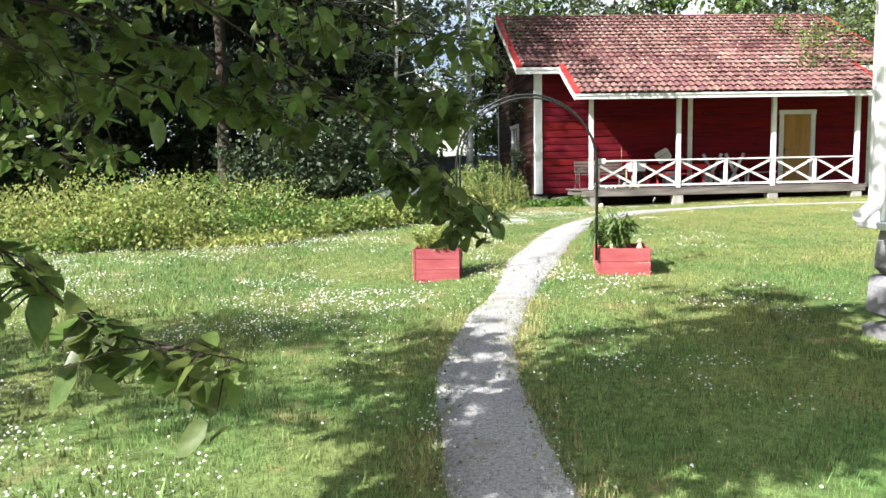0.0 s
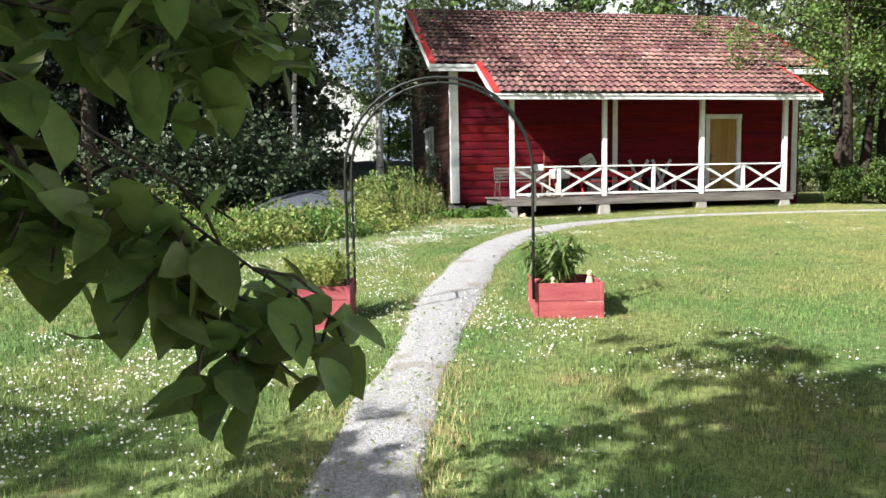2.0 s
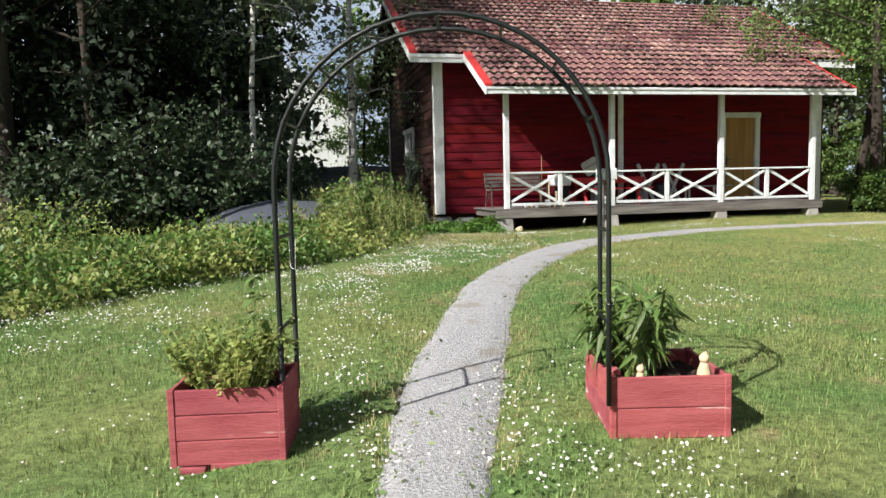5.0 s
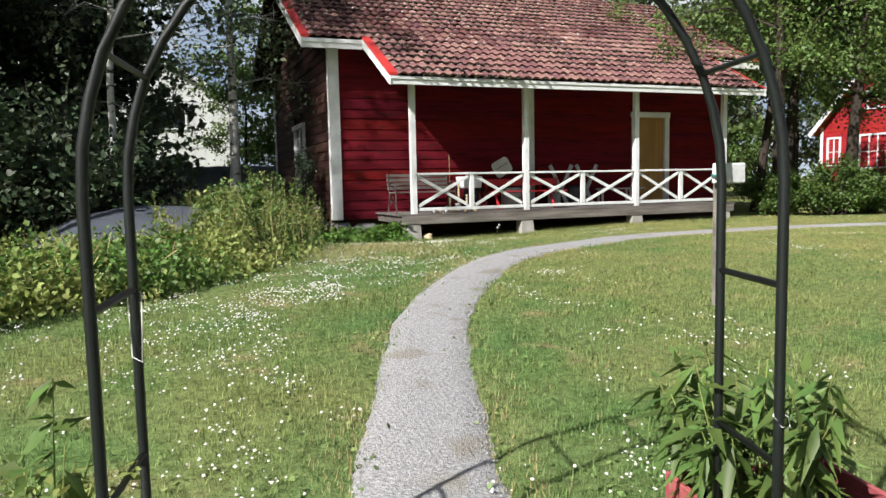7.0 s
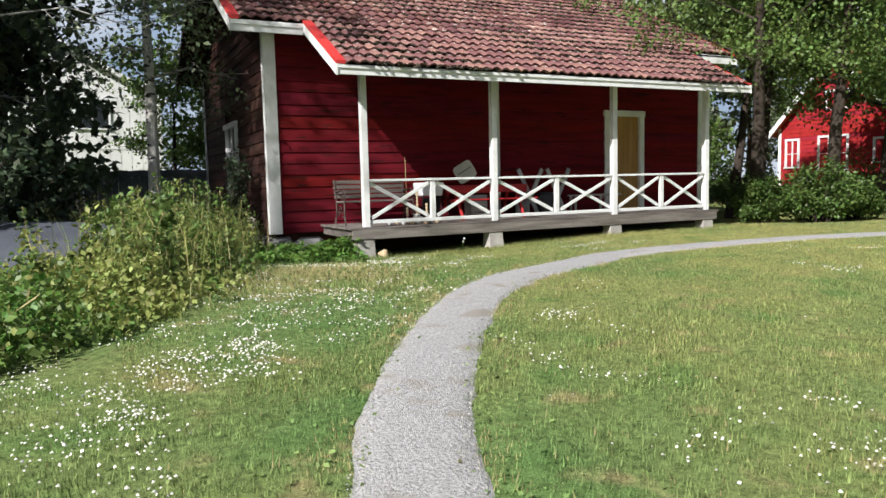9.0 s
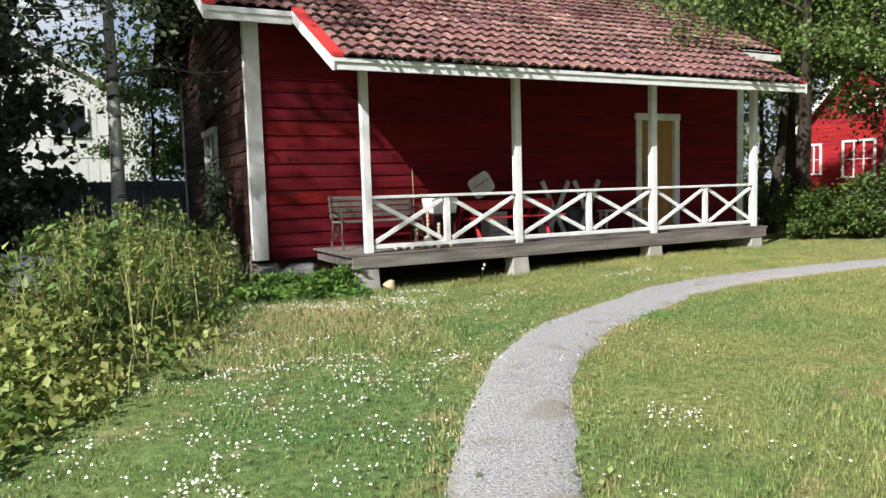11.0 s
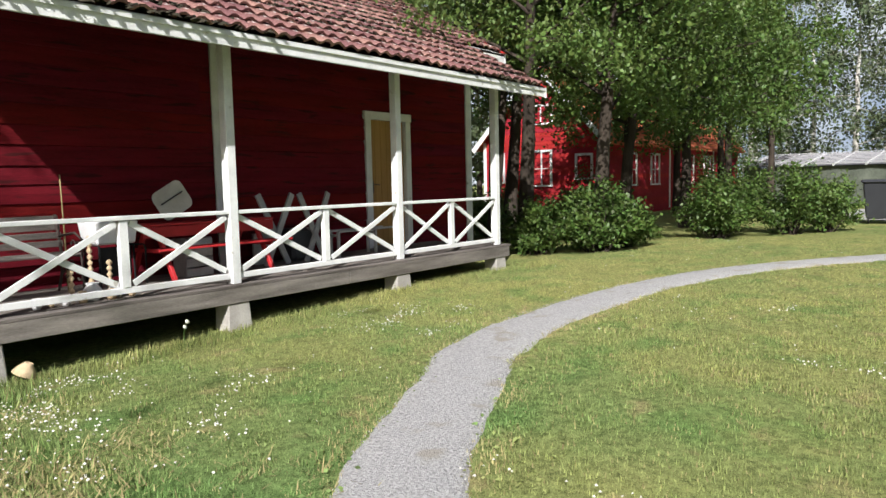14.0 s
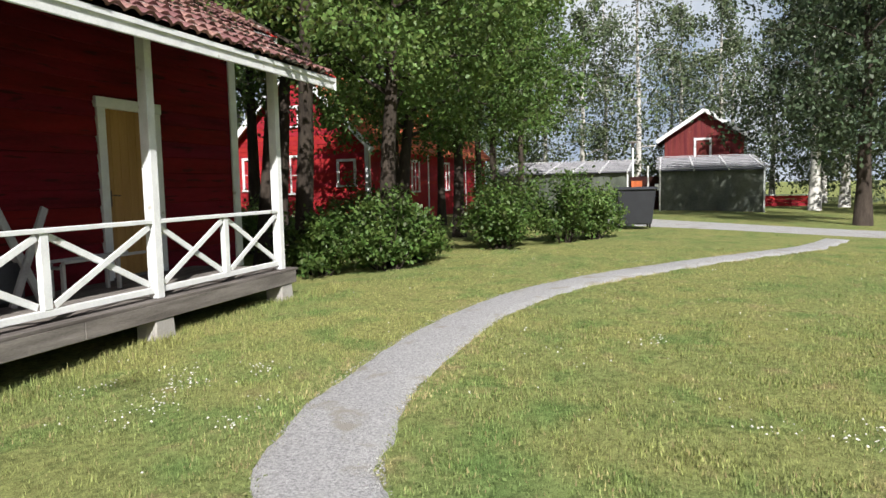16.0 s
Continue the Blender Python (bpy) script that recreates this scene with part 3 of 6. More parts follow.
eave_board("fascia", VX0, VX1, FASCIA_Y, 0.165)
eave_board("fascia_lip", VX0, VX1, FASCIA_Y - 0.022, 0.06, 0.02)
eave_board("fascia", RX0, VX0 - 0.02, EAVE_Y, 0.20)
eave_board("fascia_lip", RX0, VX0 - 0.02, EAVE_Y - 0.022, 0.08, 0.02)
eave_board("fascia", VX1 + 0.02, RX1, EAVE_Y, 0.20)
part("verge_board", slab(VX0 - 0.018, VX0 + 0.012, FASCIA_Y - 0.02, EAVE_Y + 0.03, -0.17, 0.0), M_WHITE, roof, "white painted verge board")
part("verge_board", slab(VX1 - 0.012, VX1 + 0.018, FASCIA_Y - 0.02, EAVE_Y + 0.03, -0.17, 0.0), M_WHITE, roof, "white painted verge board")
part("verge_cap", slab(VX0 - 0.02, VX0 + 0.14, FASCIA_Y - 0.02, EAVE_Y + 0.03, 0.002, 0.055), M_VERGE, roof, "bright red sheet metal verge")
part("verge_cap", slab(VX1 - 0.09, VX1 + 0.02, FASCIA_Y - 0.02, EAVE_Y + 0.03, 0.002, 0.02), M_VERGE, roof, "bright red sheet metal verge")
for x0, x1, cx0, cx1 in ((RX0 - 0.02, RX0 + 0.01, RX0 - 0.02, RX0 + 0.14), (RX1 - 0.01, RX1 + 0.02, RX1 - 0.14, RX1 + 0.02)):
    part("verge_board", slab(x0, x1, EAVE_Y - 0.02, RIDGE_Y, -0.2, 0.0), M_WHITE, roof, "white painted verge board")
    part("verge_board", slab(x0, x1, RIDGE_Y, BACK_Y, -0.2, 0.0), M_DARKLOG, roof)
    part("verge_cap", slab(cx0, cx1, EAVE_Y - 0.02, RIDGE_Y, 0.002, 0.055 if x0 < 9 else 0.02), M_VERGE, roof, "bright red sheet metal verge")
part("ridge_cap", boxed(RX0, RIDGE_Y - 0.1, RIDGE_Z + 0.0, RX1, RIDGE_Y + 0.1, RIDGE_Z + 0.07, 0.03), M_TILE, roof)


# veranda: deck, edge beam, piers, posts, railing
def build_veranda():
    rnd = random.Random(4)
    v = tagged(empty("veranda"), "raised open veranda with white posts and cross-braced railing", "veranda", kind="structure")
    n = 11
    d = (HY0 - DECK_Y0 - 0.02) / n
    for k in range(n):
        y = DECK_Y0 + k * d
        part("deck_board", boxed(DECK_X0 - 0.05, y + 0.004, DECK_Z - 0.035, DECK_X1 + 0.05, y + d - 0.004, DECK_Z + rnd.uniform(-0.004, 0.0), 0.004), M_GREYWOOD, v)
    for x0, x1 in ((DECK_X0, 9.6), (9.605, DECK_X1)):
        part("edge_beam", boxed(x0, DECK_Y0 + 0.005, DECK_Z - 0.20, x1, DECK_Y0 + 0.07, DECK_Z - 0.037, 0.006), M_GREYWOOD, v)
    part("edge_beam", boxed(DECK_X0, DECK_Y0 + 0.075, DECK_Z - 0.18, DECK_X0 + 0.06, HY0 - 0.05, DECK_Z - 0.037, 0.006), M_GREYWOOD, v)
    part("edge_beam", boxed(DECK_X1 - 0.06, DECK_Y0 + 0.075, DECK_Z - 0.18, DECK_X1, HY0 - 0.05, DECK_Z - 0.037, 0.006), M_GREYWOOD, v)
    for x in (5.45, 7.93, 10.66, 13.12):
        bm = bmesh.new()
        vs = box(bm, x - 0.14, DECK_Y0 + 0.02, 0.25, x + 0.14, DECK_Y0 + 0.26, DECK_Z - 0.20, 0.012)
        for w in bm.verts:
            if w.co.z < 0.5:
                w.co.x = x + (w.co.x - x) * 1.18
                w.co.y -= 0.02
        part("pier", bm, M_CONCRETE, v, "rough cast concrete pier")
    for x in POSTS_X:
        part("post", boxed(x - 0.055, POST_Y - 0.055, DECK_Z, x + 0.055, POST_Y + 0.055, roof_z(POST_Y) - 0.16, 0.006), M_WHITE, v, "white painted square post")
    part("top_plate", boxed(VX0 + 0.1, POST_Y - 0.06, roof_z(POST_Y) - 0.158, VX1 - 0.1, POST_Y + 0.06, roof_z(POST_Y) - 0.065), M_WHITE, v)
    lo, hi = DECK_Z + 0.115, DECK_Z + 0.755
    for a, b in zip(POSTS_X, POSTS_X[1:]):
        x0, x1 = a + 0.057, b - 0.057
        m = (x0 + x1) / 2
        part("top_rail", boxed(x0, POST_Y - 0.045, hi, x1, POST_Y + 0.045, hi + 0.04, 0.004), M_WHITE, v)
        part("bottom_rail", boxed(x0, POST_Y - 0.025, lo - 0.06, x1, POST_Y + 0.025, lo, 0.004), M_WHITE, v)
        part("baluster", boxed(m - 0.045, POST_Y - 0.03, lo, m + 0.045, POST_Y + 0.03, hi, 0.004), M_WHITE, v)
        for u0, u1 in ((x0, m - 0.045), (m + 0.045, x1)):
            part("brace", beam((u0 + 0.03, POST_Y - 0.018, lo + 0.03), (u1 - 0.03, POST_Y - 0.018, hi - 0.03), 0.062, 0.02), M_WHITE, v)
            part("brace", beam((u0 + 0.03, POST_Y + 0.014, hi - 0.03), (u1 - 0.03, POST_Y + 0.014, lo + 0.03), 0.062, 0.02), M_WHITE, v)
    return v


veranda = build_veranda()


# ---- roof tiles ----
def tile_mesh():
    """One wavy interlocking tile, 0.20 m to lay and 0.34 m long, lying along y."""
    prof = [(-0.105, 0.0), (-0.07, 0.004), (-0.03, 0.034), (0.02, 0.042), (0.06, 0.022), (0.105, 0.004)]
    vs, fs = [], []
    for y, lift in ((-0.185, 0.034), (0.185, 0.0)):
        for x, h in prof:
            vs.append((x, y, h + lift))
    for x, h in prof:
        vs.append((x, -0.180, h + 0.034 - 0.030))
    n = len(prof)
    for k in range(n - 1):
        fs.append((k, k + 1, n + k + 1, n + k))
        fs.append((2 * n + k, 2 * n + k + 1, k + 1, k))
    return vs, fs


def build_tiles():
    vs, fs = tile_mesh()
    me = bpy.data.meshes.new("tile")
    me.from_pydata(vs, [], fs)
    me.materials.append(M_TILE)
    pitch = math.atan(SLOPE)
    rnd = random.Random(9)
    rows = []
    run = 0.335 * math.cos(pitch)
    y = FASCIA_Y - 0.03 + 0.16
    while y < RIDGE_Y - 0.05:
        rows.append(y)
        y += run
    single, rest = 0, []
    for i, y in enumerate(rows):
        veranda_row = y < EAVE_Y + 0.02
        x0, x1 = (VX0 + 0.13, VX1 - 0.13) if veranda_row else (RX0 + 0.13, RX1 - 0.13)
        n = int((x1 - x0) / 0.2)
        for k in range(n + 1):
            x = x0 + 0.1 + (x1 - x0 - 0.2) * k / n
            m = pose(x + rnd.uniform(-0.006, 0.006), y + rnd.uniform(-0.012, 0.012), roof_z(y) + 0.006 + rnd.uniform(-0.004, 0.006), math.degrees(pitch) - 2 + rnd.uniform(-1.2, 1.2), rnd.uniform(-1.5, 1.5), rnd.uniform(-1.5, 1.5))
            if veranda_row and single < 300:
                t = new("tile", me)
                t.parent = roof
                t.matrix_local = m
                single += 1
            else:
                rest.append(m)
    pl = np.array([m.translation for m in rest])
    ba = np.array([[list(r)[:3] for r in m.to_3x3()] for m in rest])
    tagged(scatter("tiles", vs, fs, pl, ba, M_TILE, roof), kind="stuff")
    # cushions of moss along the courses, thickened upslope to carry tree shade as well
    pl = []
    for i in range(15000):
        y = rows[min(len(rows) - 1, int(len(rows) * rnd.random() ** 0.8))] + rnd.gauss(0, 0.02) - 0.17
        x = rnd.uniform(VX0 + 0.2, VX1 - 0.2) if y < EAVE_Y + 0.1 else rnd.uniform(RX0 + 0.2, RX1 - 0.2)
        f = noise.noise((x * 0.45, y * 0.45, 3.0)) + 0.3 * (y - EAVE_Y) / 4
        if f > 0.02 + rnd.uniform(-0.25, 0.3):
            pl.append((x, y, roof_z(y) + rnd.uniform(0.03, 0.055)))
    rng = np.random.default_rng(2)
    v = [(1, 0, 0), (0, 1, 0), (-1, 0, 0), (0, -1, 0), (0, 0, 0.6)]
    f = [(0, 1, 4), (1, 2, 4), (2, 3, 4), (3, 0, 4)]
    tagged(scatter("moss", v, f, np.array(pl), turns(rng, len(pl), 0.04, 0.25, 0.6), M_MOSS_SHADE, roof), "dark moss cushions on the tiles, thickened upslope for tree shade", kind="stuff")


build_tiles()


# ---- planters and the garden arch ----
def build_planter(name, label, x, y, z, rz, w, d, h, rows, feet=False, capped=False):
    """A box of boards, open at the top, with soil inside. The origin is its front left corner at the bottom."""
    p = tagged(empty(name, x, y, z, rz), label, "planter", group="red planters under the arch")
    rnd = random.Random(w + h)
    t = 0.022
    bh = h / rows
    for k in range(rows):
        z0, z1 = k * bh + 0.002, (k + 1) * bh - 0.002
        part("board", boxed(0.03, rnd.uniform(-0.002, 0.003), z0, w - 0.03, t, z1, 0.003), M_PLANTER, p)
        part("board", boxed(0.03, d - t, z0, w - 0.03, d, z1, 0.003), M_PLANTER, p)
        part("board", boxed(0.004, t, z0, t, d - t, z1, 0.003), M_PLANTER, p)
        part("board", boxed(w - t, t, z0, w - 0.004, d - t, z1, 0.003), M_PLANTER, p)
    for cx in (0.0, w - 0.032):
        for cy in (-0.004, d - 0.028):
            part("corner_post", boxed(cx, cy, -0.005, cx + 0.032, cy + 0.032, h + 0.004, 0.004), M_PLANTER, p)
    bm = bmesh.new()
    g = bmesh.ops.create_grid(bm, x_segments=10, y_segments=8, size=0.5)
    for v in bm.verts:
        v.co = Vector((w / 2 + v.co.x * (w - 2 * t), d / 2 + v.co.y * (d - 2 * t), h - 0.07 + rnd.uniform(-0.02, 0.02)))
    part("soil", bm, M_SOIL, p, "dark crumbly soil")
    if feet:
        part("foot", boxed(0.04, -0.012, -0.06, 0.16, 0.06, -0.004, 0.004), M_PLANTER, p)
        part("foot", boxed(w - 0.2, d - 0.1, -0.06, w - 0.06, d, -0.004, 0.004), M_PLANTER, p)
        part("foot", boxed(0.18, -0.008, -0.03, 0.42, 0.02, 0.01, 0.004), M_PLANTER, p)
    if capped:
        part("cap", boxed(-0.006, 0.02, h + 0.006, 0.055, 0.09, h + 0.03, 0.004), M_PLANTER, p)
    return p


PLANTER_L = build_planter("planter", "faded red wooden planter box full of herbs beside the path", 0.20, 7.96, 0.205, -9, 0.525, 0.45, 0.355, 3, feet=True)
PLANTER_R = build_planter("planter", "faded red wooden planter box with two small animal ornaments", 2.205, 7.63, 0.245, -12, 0.57, 0.56, 0.30, 2, capped=True)


def build_arch():
    a = tagged(empty("garden_arch"), "dark green tubular steel garden arch spanning the path", "garden arch")
    feet = {"f": (Vector((0.712, 7.99, 0)), Vector((2.19, 7.61, 0))), "r": (Vector((0.785, 8.34, 0)), Vector((2.285, 7.91, 0)))}
    lines = {}
    for k, (l, r) in feet.items():
        c, spring = (l + r) / 2, 1.47
        h = (r - l) / 2
        pts = [l + Vector((0, 0, 0.42)), l + Vector((0, 0, 0.9)), l + Vector((0, 0, spring - 0.1))]
        for i in range(0, 25):
            th = math.pi * (1 - i / 24)
            pts.append(c + h * math.cos(th) + Vector((0, 0, spring + 0.755 * math.sin(th))))
        pts += [r + Vector((0, 0, spring - 0.1)), r + Vector((0, 0, 0.9)), r + Vector((0, 0, 0.42))]
        bm = bmesh.new()
        tube(bm, pts, 0.0125, 8)
        part("tube", bm, M_ARCH, a)
        lines[k] = pts
    for i in (6, 9, 12, 15, 18, 21, 24):
        bm = bmesh.new()
        tube(bm, [lines["f"][i], lines["r"][i]], 0.0075, 6)
        part("rung", bm, M_ARCH, a)
    for side in (0, 1):
        for z in (0.80, 1.23):
            bm = bmesh.new()
            tube(bm, [feet["f"][side] + Vector((0, 0, z)), feet["r"][side] + Vector((0, 0, z))], 0.009, 6)
            part("rung", bm, M_ARCH, a)
    return a


build_arch()


def plant_stems(name, label, x, y, z, n, spread, high, leaf, leaves, material, seed, droop=0.5, group="", leaf_v=LEAF_V):
    """A clump of leafy stems in a planter."""
    rng = np.random.default_rng(seed)
    p = tagged(empty(name, x, y, z), label, "plant", group)
    pl, ba = [], []
    bm = bmesh.new()
    for k in range(n):
        a, r, h = rng.uniform(0, 6.28), spread * math.sqrt(rng.uniform(0, 1)), high * rng.uniform(0.55, 1.0)
        b = Vector((math.cos(a) * r * 0.45, math.sin(a) * r * 0.45, 0))
        top = Vector((math.cos(a) * r, math.sin(a) * r, h))
        mid = b.lerp(top, 0.5) + Vector((0, 0, 0.06 * h))
        tube(bm, [b, mid, top], [0.004, 0.003, 0.0015], 4)
        for i in range(leaves):
            u = rng.uniform(0.25, 1.0)
            q = b.lerp(mid, u * 2) if u < 0.5 else mid.lerp(top, u * 2 - 1)
            pl.append(q)
    part("stem", bm, M_WEED, p)
    pl = np.array(pl)
    m = turns(rng, len(pl), leaf, 0.5)
    m[:, 2, 1] -= droop * leaf * rng.uniform(0.2, 1.0, len(pl))
    scatter("foliage", leaf_v, LEAF_F, pl, m, material, p)
    return p


plant_stems("herb_plant", "fine leafy green herbs overflowing the planter", 0.47, 8.12, 0.48, 110, 0.33, 0.36, 0.036, 17, M_WEED, 21, 0.2)
plant_stems("sunflower_plant", "tall young sunflower stem with drooping leaves", 0.56, 8.22, 0.48, 3, 0.12, 0.66, 0.085, 16, M_LEAF_LIGHT, 22, 0.7)
plant_stems("peony_plant", "bushy plant with long pointed drooping leaves", 2.49, 7.99, 0.47, 30, 0.30, 0.50, 0.13, 17, M_LEAF_LIGHT, 23, 0.8, leaf_v=NARROW_V)


def ornament(name, label, x, y, z, rz, s):
    """A small sitting animal of pale clay, one plain body."""
    bm = bmesh.new()
    turned(bm, [(0.030, 0.0), (0.036, 0.02), (0.033, 0.05), (0.024, 0.08), (0.018, 0.095)], seg=10)
    for (cx, cz, r, sx) in ((0.0, 0.115, 0.026, 1.0), (0.022, 0.110, 0.014, 1.2), (-0.004, 0.138, 0.008, 1.0), (0.012, 0.138, 0.008, 1.0)):
        g = bmesh.ops.create_icosphere(bm, subdivisions=2, radius=r)
        for v in g["verts"]:
            v.co = Vector((v.co.x * sx + cx, v.co.y, v.co.z + cz))
    for cx in (-0.02, 0.02):
        g = bmesh.ops.create_icosphere(bm, subdivisions=1, radius=0.014)
        for v in g["verts"]:
            v.co = Vector((v.co.x + cx, v.co.y - 0.026, v.co.z * 1.5 + 0.022))
    for f in bm.faces:
        f.smooth = True
    o = tagged(part(name, bm, M_CLAY), label, "ornament", group="clay animals in the planter")
    o.matrix_world = pose(x, y, z, 0, 0, rz) @ Matrix.Scale(s, 4)
    return o


M_CLAY = shade("pale_clay", (0.66, 0.52, 0.34), (0.50, 0.38, 0.24), 18, 90, 0.85, bump=0.2)
ornament("animal_ornament", "small pale clay animal sitting on planter soil", 2.375, 7.66, 0.48, 10, 0.75)
ornament("animal_ornament", "small pale clay animal on the planter rim", 2.665, 7.585, 0.50, 30, 1.0)


def build_sign():
    s = tagged(empty("garden_sign", 2.285, 7.93, 0), "blank white sign board on a grey wooden stake", "sign")
    part("stake", boxed(0.012, 0.012, 1.12, 0.042, 0.028, 1.51, 0.003), M_GREYWOOD, s)
    part("board", boxed(-0.008, 0.0, 1.465, 0.105, 0.011, 1.522, 0.004), M_WHITE, s, "white painted board")
    bm = bmesh.new()
    tube(bm, [(0.0, -0.014, 1.485), (0.014, 0.0, 1.48), (0.0, 0.014, 1.475), (-0.016, 0.0, 1.49), (0.0, -0.014, 1.485)], 0.003, 5)
    tube(bm, [(0.002, -0.015, 1.485), (0.008, -0.02, 1.46), (0.004, -0.018, 1.44)], 0.0025, 4)
    tube(bm, [(0.0, -0.015, 1.485), (-0.006, -0.02, 1.465), (-0.004, -0.018, 1.45)], 0.0025, 4)
    part("ribbon", bm, M_RIBBON, s, "turquoise tie ribbon")
    return s


M_RIBBON = shade("turquoise_ribbon", (0.03, 0.20, 0.19), (0.02, 0.12, 0.11), 20, 90, 0.6, bump=0)
M_STRING = shade("white_string", (0.75, 0.75, 0.72), (0.6, 0.6, 0.56), 20, 90, 0.8, bump=0)
build_sign()


def build_string(x, y, z, drop):
    bm = bmesh.new()
    pts = [(x - 0.016, y, z), (x - 0.012, y - 0.02, z - drop), (x + 0.012, y - 0.022, z - drop * 1.1), (x + 0.018, y - 0.01, z), (x, y + 0.016, z + 0.01), (x - 0.016, y, z)]
    tube(bm, pts, 0.0022, 5)
    return tagged(part("string_tie", bm, M_STRING), "loop of white string tied round the arch", "string", group="string ties on the arch")


build_string(2.19, 7.61, 0.92, 0.02)
build_string(0.785, 8.34, 1.22, 0.16)


# ---- things on the veranda ----
M_TRAY = shade("cream_enamel", (0.60, 0.58, 0.52), (0.46, 0.44, 0.39), 5, 60, 0.6, bump=0.1)
M_REDPAINT = shade("bright_red_paint", (0.55, 0.03, 0.035), (0.40, 0.02, 0.025), 4, 50, 0.55, bump=0.1)
M_BLACKGRILL = shade("black_steel", (0.02, 0.02, 0.022), (0.012, 0.012, 0.013), 6, 60, 0.5, metal=0.4, bump=0.1)


def build_bench():
    b = tagged(empty("garden_bench", 5.32, 20.75, DECK_Z), "old park bench with iron ends and grey slats", "bench")
    w = 1.38
    for k in range(4):
        part("seat_slat", boxed(0, -0.42 + k * 0.095, 0.40, w, -0.42 + k * 0.095 + 0.075, 0.425, 0.005), M_GREYWOOD, b)
    for k in range(4):
        part("back_slat", boxed(0, 0.02 + k * 0.025, 0.47 + k * 0.085, w, 0.04 + k * 0.025, 0.47 + k * 0.085 + 0.065, 0.005), M_GREYWOOD, b)
    for x in (0.03, w - 0.03):
        bm = bmesh.new()
        tube(bm, [(x, -0.46, 0), (x, -0.43, 0.2), (x, -0.42, 0.39), (x, 0.0, 0.39), (x, 0.1, 0.8)], 0.016, 7)
        tube(bm, [(x, 0.12, 0), (x, 0.02, 0.2), (x, 0.0, 0.39)], 0.016, 7)
        tube(bm, [(x, -0.43, 0.39), (x, -0.46, 0.55), (x, -0.3, 0.62), (x, 0.04, 0.58)], 0.013, 7)
        for cy, cz, r in ((-0.36, 0.48, 0.05), (-0.26, 0.50, 0.045), (-0.36, 0.2, 0.06), (-0.2, 0.28, 0.06), (-0.08, 0.2, 0.05)):
            tube(bm, [(x, cy + r * math.cos(a), cz + r * math.sin(a)) for a in np.linspace(0, 5.6, 10)], 0.008, 5)
        part("bench_end", bm, M_IRON, b, "curled cast iron bench end")
    return b


build_bench()


def build_rod():
    bm = bmesh.new()
    tube(bm, [(6.70, 20.72, DECK_Z), (6.705, 20.74, 1.5), (6.715, 20.78, 2.09)], [0.009, 0.008, 0.006], 6)
    tagged(part("wooden_rod", bm, M_STRAW), "thin pale stick leaning by the bench", "stick")


build_rod()


def build_grill():
    g = tagged(empty("white_box_stand", 6.86, 20.45, DECK_Z), "white plastic tub on a black steel stand", "stand")
    bm = bmesh.new()
    box(bm, 0, 0, 0.47, 0.50, 0.34, 0.72, 0.02)
    for v in bm.verts:
        if v.co.z < 0.6:
            v.co.x = 0.25 + (v.co.x - 0.25) * 0.86
    part("tub", bm, M_TRAYWHITE, g, "white plastic tub")
    for x in (0.06, 0.44):
        bm = bmesh.new()
        tube(bm, [(x, 0.02, 0), (x, 0.02, 0.46), (x, 0.32, 0.46), (x, 0.32, 0)], 0.012, 6)
        part("leg_frame", bm, M_BLACKGRILL, g)
    part("panel", boxed(0.07, 0.05, 0.12, 0.43, 0.07, 0.44, 0.01), M_BLACKGRILL, g)
    bm = bmesh.new()
    tube(bm, [(0.62, 0.1, 0), (0.62, 0.1, 0.40), (0.60, 0.1, 0.44), (0.38, 0.1, 0.45)], 0.012, 6)
    part("handle", bm, M_BLACKGRILL, g)


M_TRAYWHITE = shade("white_plastic", (0.82, 0.83, 0.84), (0.70, 0.71, 0.73), 6, 60, 0.45, bump=0.04)
build_grill()


def build_tray():
    t = tagged(empty("folding_tray"), "cream metal tray lying tilted on the red table", "tray")
    bm = bmesh.new()
    w, h = 0.43, 0.36
    pts = []
    for cx, cy, a0 in ((w - 0.08, h - 0.08, 0), (0.08, h - 0.08, 90), (0.08, 0.08, 180), (w - 0.08, 0.08, 270)):
        for k in range(5):
            a = radians(a0 + k * 22.5)
            pts.append((cx + 0.08 * math.cos(a), cy + 0.08 * math.sin(a)))
    f = bm.faces.new([bm.verts.new((x, y, 0)) for x, y in pts])
    g = bmesh.ops.inset_region(bm, faces=[f], thickness=0.025, depth=0.0)
    bmesh.ops.translate(bm, verts=f.verts, vec=(0, 0, -0.018))
    bmesh.ops.solidify(bm, geom=list(bm.faces), thickness=0.006)
    m = Matrix.Translation((7.837, 20.66, 1.531)) @ Euler((radians(82), radians(-28.8), 0)).to_matrix().to_4x4()
    bmesh.ops.transform(bm, matrix=m, verts=bm.verts)
    part("pan", bm, M_TRAY, t)
    bm = boxed(0.06, 0.20, -0.016, w - 0.06, 0.212, 0.003)
    bmesh.ops.transform(bm, matrix=m, verts=bm.verts)
    part("seam", bm, M_BLACKGRILL, t)


build_tray()


